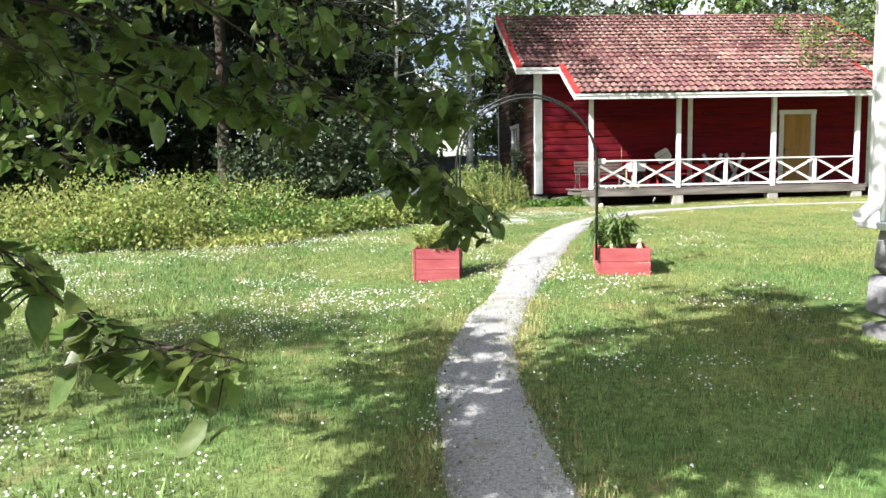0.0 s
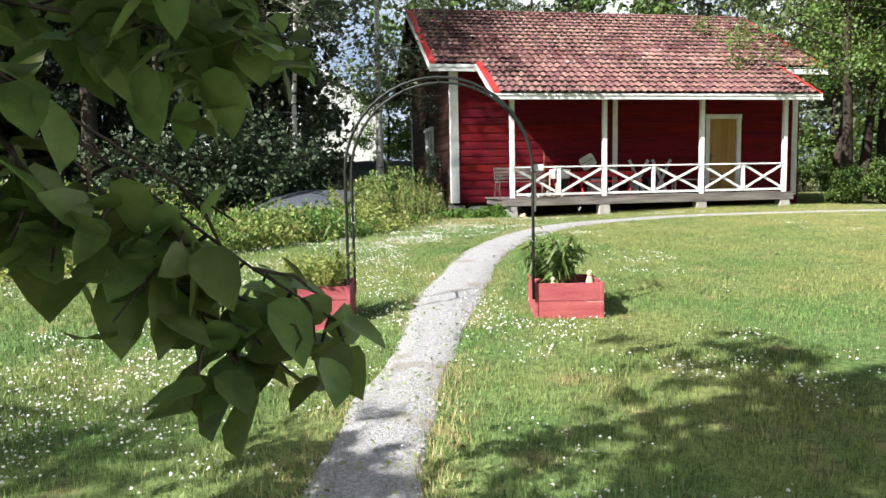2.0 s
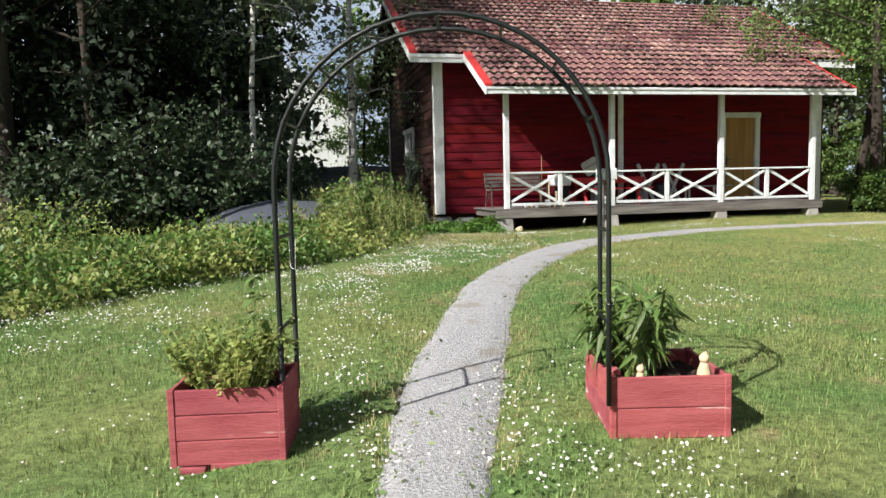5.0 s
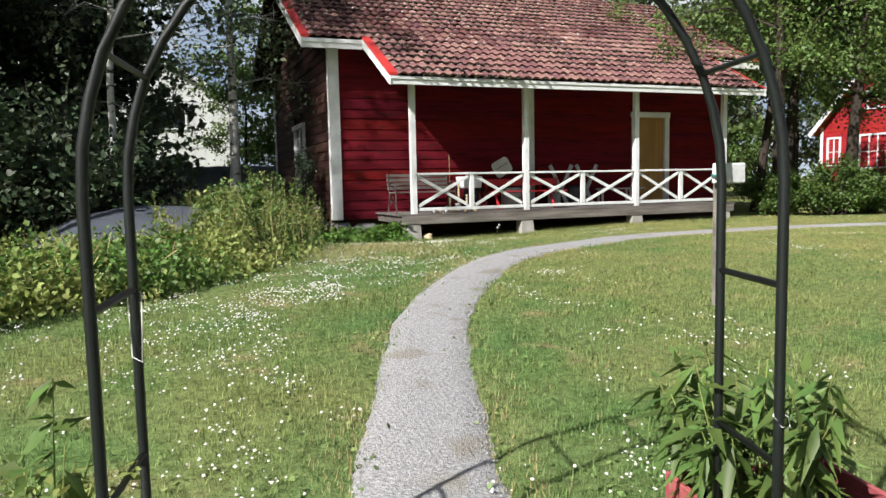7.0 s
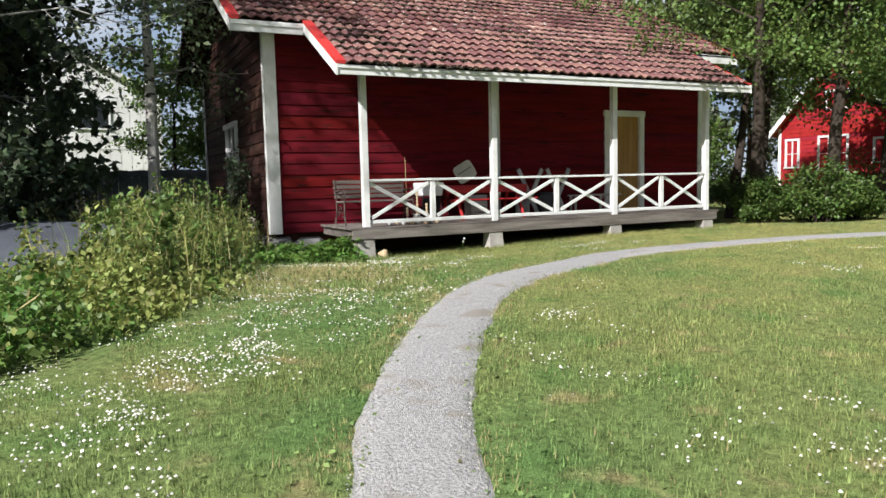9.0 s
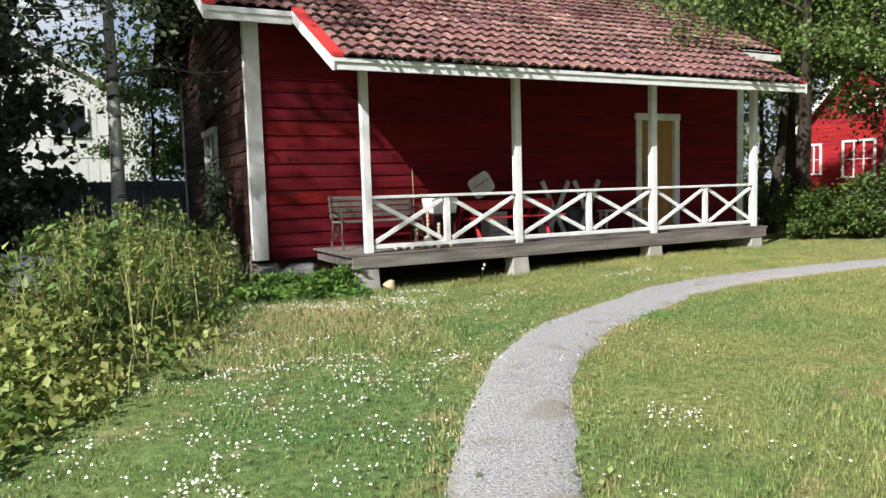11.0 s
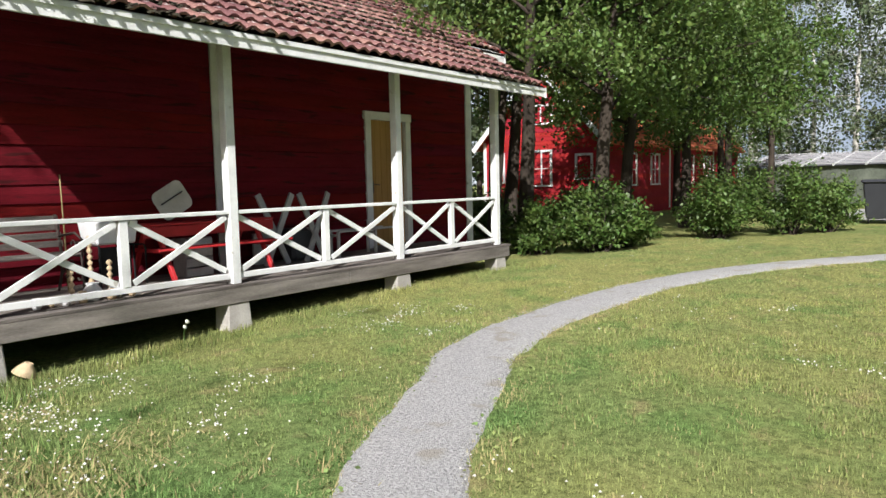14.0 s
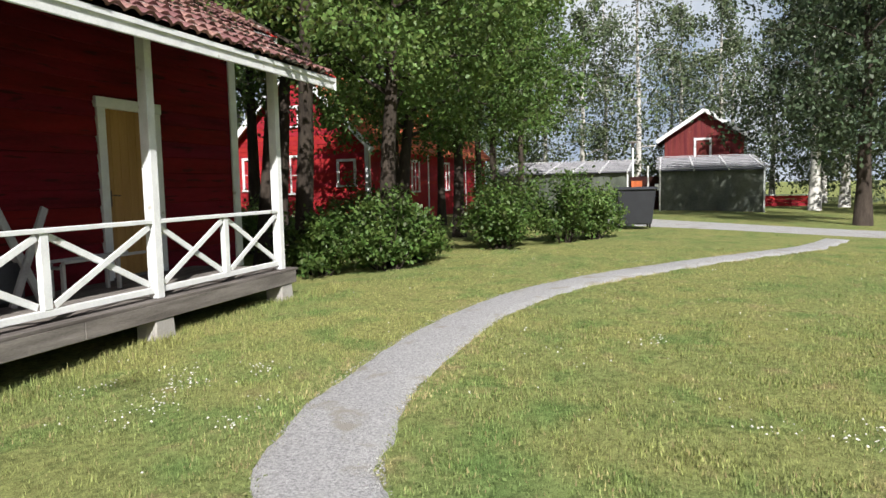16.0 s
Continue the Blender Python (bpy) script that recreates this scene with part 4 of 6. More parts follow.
def build_red_table():
    t = tagged(empty("red_table", 7.38, 20.28, DECK_Z), "bright red painted picnic table with bench seat", "table")
    for k in range(4):
        part("top_board", boxed(0, 0.20 + k * 0.115, 0.625, 1.85, 0.20 + k * 0.115 + 0.10, 0.65, 0.004), M_REDPAINT, t)
    part("apron", boxed(0.03, 0.18, 0.50, 1.82, 0.205, 0.622, 0.004), M_REDPAINT, t)
    part("seat_board", boxed(0.05, -0.10, 0.365, 1.9, 0.10, 0.39, 0.004), M_REDPAINT, t)
    for x in (0.25, 1.6):
        part("leg", beam((x, -0.06, 0), (x, 0.3, 0.62), 0.06, 0.04, 0.004, (1, 0, 0)), M_REDPAINT, t)
        part("leg", beam((x, 0.82, 0), (x, 0.5, 0.62), 0.06, 0.04, 0.004, (1, 0, 0)), M_REDPAINT, t)
        part("cross_bar", boxed(x - 0.02, -0.05, 0.32, x + 0.02, 0.75, 0.362, 0.004), M_REDPAINT, t)


build_red_table()
M_TRESTLE = shade("pale_grey_wood", (0.46, 0.46, 0.46), (0.30, 0.30, 0.30), 4, 60, 0.8, bump=0.3, vary=0.1)


def build_slat_crate():
    c = tagged(empty("slatted_crate", 7.95, 20.50, DECK_Z), "pale grey slatted crate under the red table", "crate")
    for k in range(4):
        part("slat", boxed(0, 0, 0.01 + k * 0.115, 0.36, 0.02, 0.11 + k * 0.115, 0.004), M_TRESTLE, c)
        part("slat", boxed(0, 0.26, 0.01 + k * 0.115, 0.36, 0.28, 0.11 + k * 0.115, 0.004), M_TRESTLE, c)
    for x in (0.0, 0.34):
        part("end_panel", boxed(x, 0.022, 0.0, x + 0.02, 0.258, 0.46, 0.004), M_TRESTLE, c)


build_slat_crate()


def build_trestle(x, lean):
    t = tagged(empty("trestle", x, 20.6, DECK_Z, lean), "grey wooden crossed trestle on the veranda", "trestle", group="crossed trestles")
    part("leg", beam((-0.20, 0, 0), (0.27, 0, 0.94), 0.085, 0.03, 0.004), M_TRESTLE, t)
    part("leg", beam((0.20, 0.034, 0), (-0.27, 0.034, 0.94), 0.085, 0.03, 0.004), M_TRESTLE, t)
    part("cross_bar", boxed(-0.02, -0.02, 0.42, 0.02, 0.34, 0.46, 0.004), M_TRESTLE, t)
    part("foot_bar", boxed(-0.16, 0.30, 0.0, 0.16, 0.34, 0.42, 0.004), M_TRESTLE, t)


build_trestle(9.38, 0)
build_trestle(10.06, 3)


def build_grey_bin():
    bm = bmesh.new()
    box(bm, 9.72, 20.72, DECK_Z, 10.2, 20.98, DECK_Z + 0.46, 0.05)
    for v in bm.verts:
        if v.co.z < DECK_Z + 0.2:
            v.co.x = 9.96 + (v.co.x - 9.96) * 0.85
    tagged(part("plastic_tub", bm, M_DARKTUB), "dark grey plastic tub behind the trestles", "tub")


M_DARKTUB = shade("dark_grey_plastic", (0.06, 0.065, 0.075), (0.035, 0.038, 0.045), 6, 60, 0.5, bump=0.05)
build_grey_bin()


def build_low_stand():
    t = tagged(empty("low_stand", 10.42, 20.50, DECK_Z), "low grey wooden stand beside the door", "stand")
    part("bar", boxed(0, 0, 0.36, 1.2, 0.05, 0.39, 0.004), M_TRESTLE, t)
    part("bar", boxed(0, 0.25, 0.36, 1.2, 0.30, 0.39, 0.004), M_TRESTLE, t)
    for x in (0.02, 0.8):
        part("leg", boxed(x, 0.052, 0, x + 0.04, 0.09, 0.36, 0.003), M_TRESTLE, t)
        part("leg", boxed(x, 0.21, 0, x + 0.04, 0.248, 0.36, 0.003), M_TRESTLE, t)
        part("cross_bar", boxed(x, 0.092, 0.30, x + 0.04, 0.208, 0.33, 0.003), M_TRESTLE, t)


build_low_stand()


def small_pot(x, y, s, mat, kind, label):
    bm = bmesh.new()
    turned(bm, [(0.03 * s, 0), (0.045 * s, 0.03 * s), (0.05 * s, 0.06 * s), (0.03 * s, 0.085 * s), (0.036 * s, 0.10 * s)], seg=10)
    o = tagged(part(kind, bm, mat), label, "ornament", group="knick-knacks on the veranda edge")
    o.matrix_world = pose(x, y, DECK_Z)


for k, (x, y, s) in enumerate(((5.98, 19.78, 1.0), (6.12, 19.82, 0.7), (6.22, 19.76, 0.8), (6.40, 19.80, 1.1), (6.52, 19.85, 1.7), (6.66, 19.78, 1.0), (6.75, 19.86, 1.4), (6.88, 19.8, 0.8))):
    small_pot(x, y, s, M_CLAY if k % 2 else M_TRAYWHITE, "small_pot", "small pale pot on the deck boards")


def turned_stand(x, y, h):
    bm = bmesh.new()
    n = int(h / 0.06)
    prof = []
    for k in range(n):
        z = k * 0.06
        prof += [(0.012, z), (0.028, z + 0.02), (0.028, z + 0.035), (0.012, z + 0.055)]
    turned(bm, prof, seg=9)
    o = tagged(part("turned_stand", bm, M_CLAY), "pale turned wooden ornament stand", "ornament", group="knick-knacks on the veranda edge")
    o.matrix_world = pose(x, y, DECK_Z)


turned_stand(6.42, 20.05, 0.30)
turned_stand(6.66, 20.15, 0.62)
turned_stand(6.80, 20.05, 0.36)
bm = bmesh.new()
turned(bm, [(0.095, 0.0), (0.10, 0.006), (0.075, 0.06), (0.04, 0.10), (0.034, 0.115), (0.030, 0.112), (0.07, 0.055), (0.09, 0.004)], seg=14)
o = tagged(part("lamp_shade", bm, M_CLAY), "old white cone lamp shade lying under the veranda", "lamp shade")
o.matrix_world = pose(5.72, 19.5, float(ground_z(5.72, 19.5)) + 0.045, 10, 24, 0)


# ---- buildings and things round the yard ----
M_ORANGE_TILE = shade("orange_roof_tile", (0.62, 0.20, 0.09), (0.44, 0.12, 0.06), 2, 30, 0.85, bump=0.4, vary=0.15)
M_TENT = shade("dark_green_sheeting", (0.105, 0.12, 0.095), (0.055, 0.065, 0.052), 1.5, 12, 0.55, bump=0.5)
M_BIN = shade("dark_grey_plastic", (0.028, 0.03, 0.036), (0.02, 0.021, 0.026), 3, 60, 0.5, bump=0.08)
M_WHITE_SIDING = shade("white_siding", (0.74, 0.75, 0.74), (0.64, 0.65, 0.64), 1, 30, 0.7, bump=0.1, vary=0.05)
M_GREY_ROOF = shade("grey_roof_felt", (0.14, 0.14, 0.15), (0.09, 0.09, 0.10), 2, 30, 0.9, bump=0.3)
M_FENCE = shade("old_grey_fence", (0.20, 0.21, 0.205), (0.11, 0.115, 0.115), 2, 40, 0.9, bump=0.3, vary=0.2)
M_BARN = shade("faded_barn_red", (0.19, 0.042, 0.04), (0.11, 0.022, 0.024), 2, 30, 0.9, bump=0.3, stretch=(3, 3, 0.3), vary=0.12)
M_ORANGE = shade("orange_paint", (0.62, 0.16, 0.05), (0.45, 0.10, 0.03), 6, 50, 0.6, bump=0.1)
M_RUBBER = shade("black_rubber", (0.02, 0.02, 0.02), (0.012, 0.012, 0.012), 8, 60, 0.8, bump=0.1)


def gable_house(name, label, x0, x1, y0, y1, z0, eave, ridge, along, wall_mat, roof_mat, board=0.16, over=0.35):
    """A house with boarded walls under a pitched roof whose ridge runs along an axis."""
    h = tagged(empty(name), label, "house")
    bm = boxed(x0, y0, z0, x1, y1, eave)
    m = (y0 + y1) / 2 if along == "x" else (x0 + x1) / 2
    ends = ((x0, x1) if along == "x" else (y0, y1))
    for e in ends:
        pts = ((e, y0, eave), (e, y1, eave), (e, m, ridge)) if along == "x" else ((x0, e, eave), (x1, e, eave), (m, e, ridge))
        bm.faces.new([bm.verts.new(p) for p in pts])
    part("wall", bm, wall_mat, h)
    k = (ridge - eave) / ((y1 - y0) / 2 if along == "x" else (x1 - x0) / 2)
    for s in (-1, 1):
        bm = bmesh.new()
        lo = (y0 if s < 0 else y1) + s * over if along == "x" else (x0 if s < 0 else x1) + s * over
        vs = []
        for e in (ends[0] - over, ends[1] + over):
            for u, z in ((m, ridge), (lo, eave - k * over)):
                for o in (0.02, 0.14):
                    vs.append(bm.verts.new((e, u, z + o) if along == "x" else (u, e, z + o)))
        for f in ((0, 1, 3, 2), (4, 6, 7, 5), (0, 4, 5, 1), (2, 3, 7, 6), (0, 2, 6, 4), (1, 5, 7, 3)):
            bm.faces.new([vs[i] for i in f])
        bmesh.ops.recalc_face_normals(bm, faces=bm.faces)
        part("roof", bm, roof_mat, h)
        for e in ends:
            q = e + (-over - 0.03 if e == ends[0] else over + 0.03)
            a = (q, m, ridge + 0.0) if along == "x" else (m, q, ridge + 0.0)
            b = (q, lo, eave - k * over) if along == "x" else (lo, q, eave - k * over)
            part("verge_board", beam(a, b, 0.05, 0.2, 0.004, (0, 0, 1)), M_WHITE, h, "white painted verge board")
    return h


def boards_on(h, along, u0, u1, face, out, z0, z1, step, mat, top=None):
    """Horizontal boards proud of a house wall."""
    z = z0
    while z < z1 - 0.02:
        a, b = u0, u1
        if top:
            lo, hi = top(z + step)
            a, b = max(a, lo), min(b, hi)
        if b - a > 0.1:
            lo, hi = sorted((face, face + out * 0.022))
            bm = boxed(a, lo, z + 0.006, b, hi, z + step - 0.006) if along == "x" else boxed(lo, a, z + 0.006, hi, b, z + step - 0.006)
            part("plank", bm, mat, h)
        z += step


# the bright red dwelling with an orange tiled roof
RHX0, RHX1, RHY0, RHY1, RH_EAVE, RH_RIDGE = 28.5, 46.0, 24.8, 30.2, 3.55, 6.35
red_house = gable_house("red_house", "bright red weatherboard house with an orange tiled roof", RHX0, RHX1, RHY0, RHY1, 0.4, RH_EAVE, RH_RIDGE, "x", M_BRIGHTRED, M_ORANGE_TILE)
slope_r = (RH_RIDGE - RH_EAVE) / 2.7
boards_on(red_house, "y", RHY0, RHY1, RHX0, -1, 0.6, RH_RIDGE - 0.2, 0.17, M_BRIGHTRED, lambda z: (RHY0, RHY1) if z < RH_EAVE else (27.5 - (RH_RIDGE - z) / slope_r, 27.5 + (RH_RIDGE - z) / slope_r))
boards_on(red_house, "x", RHX0 + 0.03, RHX1, RHY0, -1, 0.6, RH_EAVE, 0.17, M_BRIGHTRED)
for y in (RHY0 - 0.03, RHY1 - 0.09):
    part("corner_board", boxed(RHX0 - 0.05, y, 0.6, RHX0 - 0.025, y + 0.14, RH_EAVE, 0.004), M_WHITE, red_house)
for x in (RHX0 + 0.0, 35.2, 41.5):
    part("corner_board", boxed(x, RHY0 - 0.05, 0.6, x + 0.13, RHY0 - 0.024, RH_EAVE - 0.1, 0.004), M_WHITE, red_house)
for y0, y1, z0, z1, c, r in ((27.0, 28.35, 1.75, 3.05, 3, 2), (25.25, 26.0, 2.0, 2.85, 1, 1), (26.95, 28.05, 4.2, 4.85, 2, 1), (29.2, 29.9, 1.9, 3.0, 2, 2)):
    window_unit("window", "", "y", y0, y1, z0, z1, RHX0 - 0.03, -1, c, r, 0.09, False, parent=red_house)
for x in (30.5, 33.0, 37.5, 40.0, 43.5):
    window_unit("window", "", "x", x, x + 1.0, 1.7, 2.9, RHY0 - 0.03, -1, 2, 2, 0.09, False, parent=red_house)
for k in range(17):
    f = k / 17
    part("tile_course", beam((RHX0 - 0.36, RHY0 - 0.35 + f * 3.05, RH_EAVE - 0.22 + f * 3.17), (RHX1 + 0.3, RHY0 - 0.35 + f * 3.05, RH_EAVE - 0.22 + f * 3.17), 0.05, 0.06, 0.01, (0, 0, 1)), M_ORANGE_TILE, red_house)

# the barn beyond the yard
barn = gable_house("barn", "faded red barn with a white-framed loft hatch", 48.0, 56.0, 10.5, 14.7, 0.3, 4.35, 5.75, "x", M_BARN, M_GREY_ROOF, over=0.45)
for k in range(24):
    y = 10.5 + k * 0.175
    z1 = 4.35 + (1.4 * (1 - abs(y + 0.08 - 12.6) / 2.1))
    part("plank", boxed(47.975, y + 0.006, 0.4, 48.0, y + 0.169, z1 - 0.03), M_BARN, barn)
part("hatch", boxed(47.94, 12.3, 3.15, 47.972, 13.0, 4.1, 0.004), M_BARN, barn)
for a in ((12.18, 12.3, 3.05, 4.22), (13.0, 13.12, 3.05, 4.22), (12.3, 13.0, 4.1, 4.22), (12.3, 13.0, 3.05, 3.15)):
    part("hatch_frame", boxed(47.93, a[0], a[2], 47.972, a[1], a[3], 0.004), M_WHITE, barn)


def shelter(name, label, x, y0, y1, deep, low, high):
    """A lean-to with sheeted sides and a slatted roof on white battens."""
    s = tagged(empty(name), label, "shelter", group="sheeted shelters")
    rng = random.Random(y0)
    bm = bmesh.new()
    bmesh.ops.create_grid(bm, x_segments=40, y_segments=10, size=0.5)
    for v in bm.verts:
        yy, zz = y0 + (v.co.x + 0.5) * (y1 - y0), 0.35 + (v.co.y + 0.5) * (low - 0.4)
        v.co = Vector((x + 0.05 * math.sin(yy * 5 + zz * 2) * (1.2 - v.co.y) + 0.03 * noise.noise((yy * 2, zz * 2, 0)), yy, zz))
    for f in bm.faces:
        f.smooth = True
    part("sheet", bm, M_TENT, s, "sagging dark green sheeting")
    part("sheet", boxed(x + 0.05, y0, 0.3, x + deep, y0 + 0.04, low), M_TENT, s)
    part("sheet", boxed(x + deep, y0, 0.3, x + deep + 0.04, y1, high), M_TENT, s)
    n = max(2, int((y1 - y0) / 1.2))
    for k in range(n + 1):
        y = y0 + (y1 - y0) * k / n
        if k in (0, n):
            part("post", boxed(x - 0.1, y - 0.035, 0.3, x - 0.03, y + 0.035, low, 0.004), M_WHITE, s)
        part("rafter", beam((x - 0.25, y, low), (x + deep, y, high), 0.06, 0.1, 0.004, (0, 0, 1)), M_WHITE, s)
    part("roof_sheet", beam((x + deep / 2 - 0.1, y0 - 0.1, (low + high) / 2 - 0.02), (x + deep / 2 - 0.1, y1 + 0.1, (low + high) / 2 - 0.02), deep + 0.2, 0.02, 0.004, (-(high - low), 0, deep)), M_GREY_ROOF, s, "dark felt under the battens")
    for k in range(9):
        f = k / 8
        part("batten", beam((x - 0.25 + (deep + 0.25) * f, y0 - 0.2, low + (high - low) * f + 0.07), (x - 0.25 + (deep + 0.25) * f, y1 + 0.2, low + (high - low) * f + 0.07), 0.11, 0.035, 0.004, (0, 0, 1)), M_ROOFSLAT, s)
    return s


M_ROOFSLAT = shade("pale_roof_battens", (0.52, 0.52, 0.54), (0.36, 0.36, 0.38), 2, 30, 0.7, bump=0.2)
shelter("shelter", "low shelter with dark green sheet walls", 40.0, 10.4, 14.9, 6.0, 2.35, 3.1)
shelter("shelter", "low shelter with dark green sheet walls and slats", 40.6, 16.4, 23.0, 6.0, 2.35, 3.0)
# dark sheet filling the open gap, its colour standing in for the shade inside
doorway = part("doorway_panel", boxed(41.5, 14.95, 0.3, 41.54, 16.35, 2.1), M_DARKLOG)
tagged(doorway, "dark sheet as the shade in the gap between the two shelters", "panel")
tagged(part("orange_board", boxed(41.2, 15.75, 0.5, 41.3, 16.25, 1.9, 0.01), M_ORANGE), "orange painted board leaning in the shelter doorway", "board")
tagged(part("white_post", boxed(40.0, 15.4, 0.3, 40.08, 15.48, 2.6, 0.005), M_WHITE), "slender white post by the shelter doorway", "post")
tagged(part("notice_board", boxed(39.86, 14.96, 1.45, 39.89, 15.14, 1.75, 0.003), M_WHITE), "small white notice fixed to the shelter post", "sign")


def build_bin():
    b = tagged(empty("waste_container", 26.95, 15.55, 0.52, 8), "large dark grey plastic waste container on wheels", "waste bin")
    bm = bmesh.new()
    vs = box(bm, -0.42, -0.56, 0.12, 0.42, 0.56, 1.13, 0.03)
    for v in bm.verts:
        s = 0.82 + 0.18 * (v.co.z - 0.12) / 1.0
        v.co.x, v.co.y = v.co.x * s, v.co.y * s
    part("body", bm, M_BIN, b)
    bm = bmesh.new()
    box(bm, -0.47, -0.61, 1.13, 0.47, 0.61, 1.22, 0.03)
    for v in bm.verts:
        if v.co.z > 1.18:
            v.co.x *= 0.93
            v.co.z += 0.05 * (1 - (v.co.y / 0.62) ** 2)
    part("lid", bm, M_BIN, b, "dark hinged lid")
    for y in (-0.4, 0.4):
        for x in (-0.3, 0.3):
            bm = bmesh.new()
            r = bmesh.ops.create_cone(bm, cap_ends=True, segments=14, radius1=0.075, radius2=0.075, depth=0.045)
            bmesh.ops.transform(bm, matrix=pose(x, y, 0.075, 90, 0, 0), verts=bm.verts)
            part("wheel", bm, M_RUBBER, b, "black rubber castor")
    for y in (-0.57, 0.57):
        bm = bmesh.new()
        tube(bm, [(-0.2, y, 0.95), (-0.2, y * 1.1, 0.95), (0.2, y * 1.1, 0.95), (0.2, y, 0.95)], 0.015, 6)
        part("handle", bm, M_BIN, b)
    return b


build_bin()


def build_lamp():
    l = tagged(empty("yard_lamp", 41.8, 16.2, 0.45), "slim pale yard lamp post with a flat cap", "lamp post")
    bm = bmesh.new()
    tube(bm, [(0, 0, 0), (0, 0, 3.1)], [0.05, 0.04], 10)
    part("pole", bm, M_WHITE, l)
    bm = bmesh.new()
    turned(bm, [(0.05, 3.1), (0.08, 3.2), (0.09, 3.3), (0.28, 3.33), (0.26, 3.37), (0.05, 3.42)], seg=14)
    part("head", bm, M_GREYWOOD, l, "grey flat lamp head")


build_lamp()


def build_low_fence():
    f = tagged(empty("low_fence"), "low bright red board fence with crossed battens", "fence")
    for z in (0.3, 0.5, 0.7):
        part("board", boxed(49.0, 6.6, z, 49.03, 9.3, z + 0.18, 0.004), M_BRIGHTRED, f)
    part("top_rail", boxed(48.93, 6.55, 0.9, 49.07, 9.35, 0.95, 0.004), M_WHITE, f)
    for y in (6.7, 7.95, 9.2):
        part("post", boxed(48.94, y - 0.05, 0.1, 48.995, y + 0.05, 0.9, 0.004), M_BRIGHTRED, f)
    for y in (6.75, 8.0):
        part("batten", beam((48.97, y, 0.32), (48.97, y + 1.15, 0.86), 0.06, 0.03, 0.003, (1, 0, 0)), M_BRIGHTRED, f)


build_low_fence()


def build_road():
    pts = spline(((26.5, -30), (26.6, -6), (26.9, 4), (27.2, 9), (28.6, 13.2), (31.5, 16.4), (36, 18.4)), 10)
    bm = bmesh.new()
    rows = []
    for i, p in enumerate(pts):
        d = (pts[min(i + 1, len(pts) - 1)] - pts[max(i - 1, 0)]).normalized()
        s = Vector((d.y, -d.x, 0))
        rows.append([bm.verts.new((*(p + s * u).to_2d(), float(ground_z((p + s * u).x, (p + s * u).y)) + (0.012 if abs(u) < 2 else -0.02))) for u in (-2.2, -1.2, 0, 1.2, 2.2)])
    for a, b in zip(rows, rows[1:]):
        for k in range(4):
            bm.faces.new((a[k], a[k + 1], b[k + 1], b[k])).smooth = True
    tagged(part("road", bm, M_GRAVEL), "pale gravel yard track", "road", kind="structure")


build_road()

# the white house seen through the trees to the north-west
white_house = gable_house("white_house", "white sided house with a grey roof behind the trees", -7.8, 4.8, 47.0, 56.0, 0.4, 6.1, 9.7, "y", M_WHITE_SIDING, M_GREY_ROOF)
for k in range(26):
    part("siding_board", boxed(-7.8 + k * 0.485, 46.96, 0.6, -7.8 + k * 0.485 + 0.46, 46.998, 6.1), M_WHITE_SIDING, white_house)
part("belt_board", boxed(-7.8, 46.93, 3.6, 4.8, 46.955, 3.75), M_WHITE, white_house)
for x in (0.9, -3.3):
    window_unit("window", "", "x", x, x + 1.6, 4.6, 5.75, 46.93, -1, 2, 1, 0.1, False, parent=white_house)


def build_back_fence():
    f = tagged(empty("back_fence"), "old grey board fence behind the gable", "fence")
    x = -3.0
    r = random.Random(3)
    while x < 6.6:
        part("board", boxed(x, 33.0, 0.4, x + 0.197, 33.03, 2.2 + r.uniform(-0.03, 0.03), 0.004), M_FENCE, f)
        x += 0.2
    part("rail", boxed(-3.0, 32.95, 2.05, 6.6, 32.998, 2.2, 0.004), M_FENCE, f)


build_back_fence()


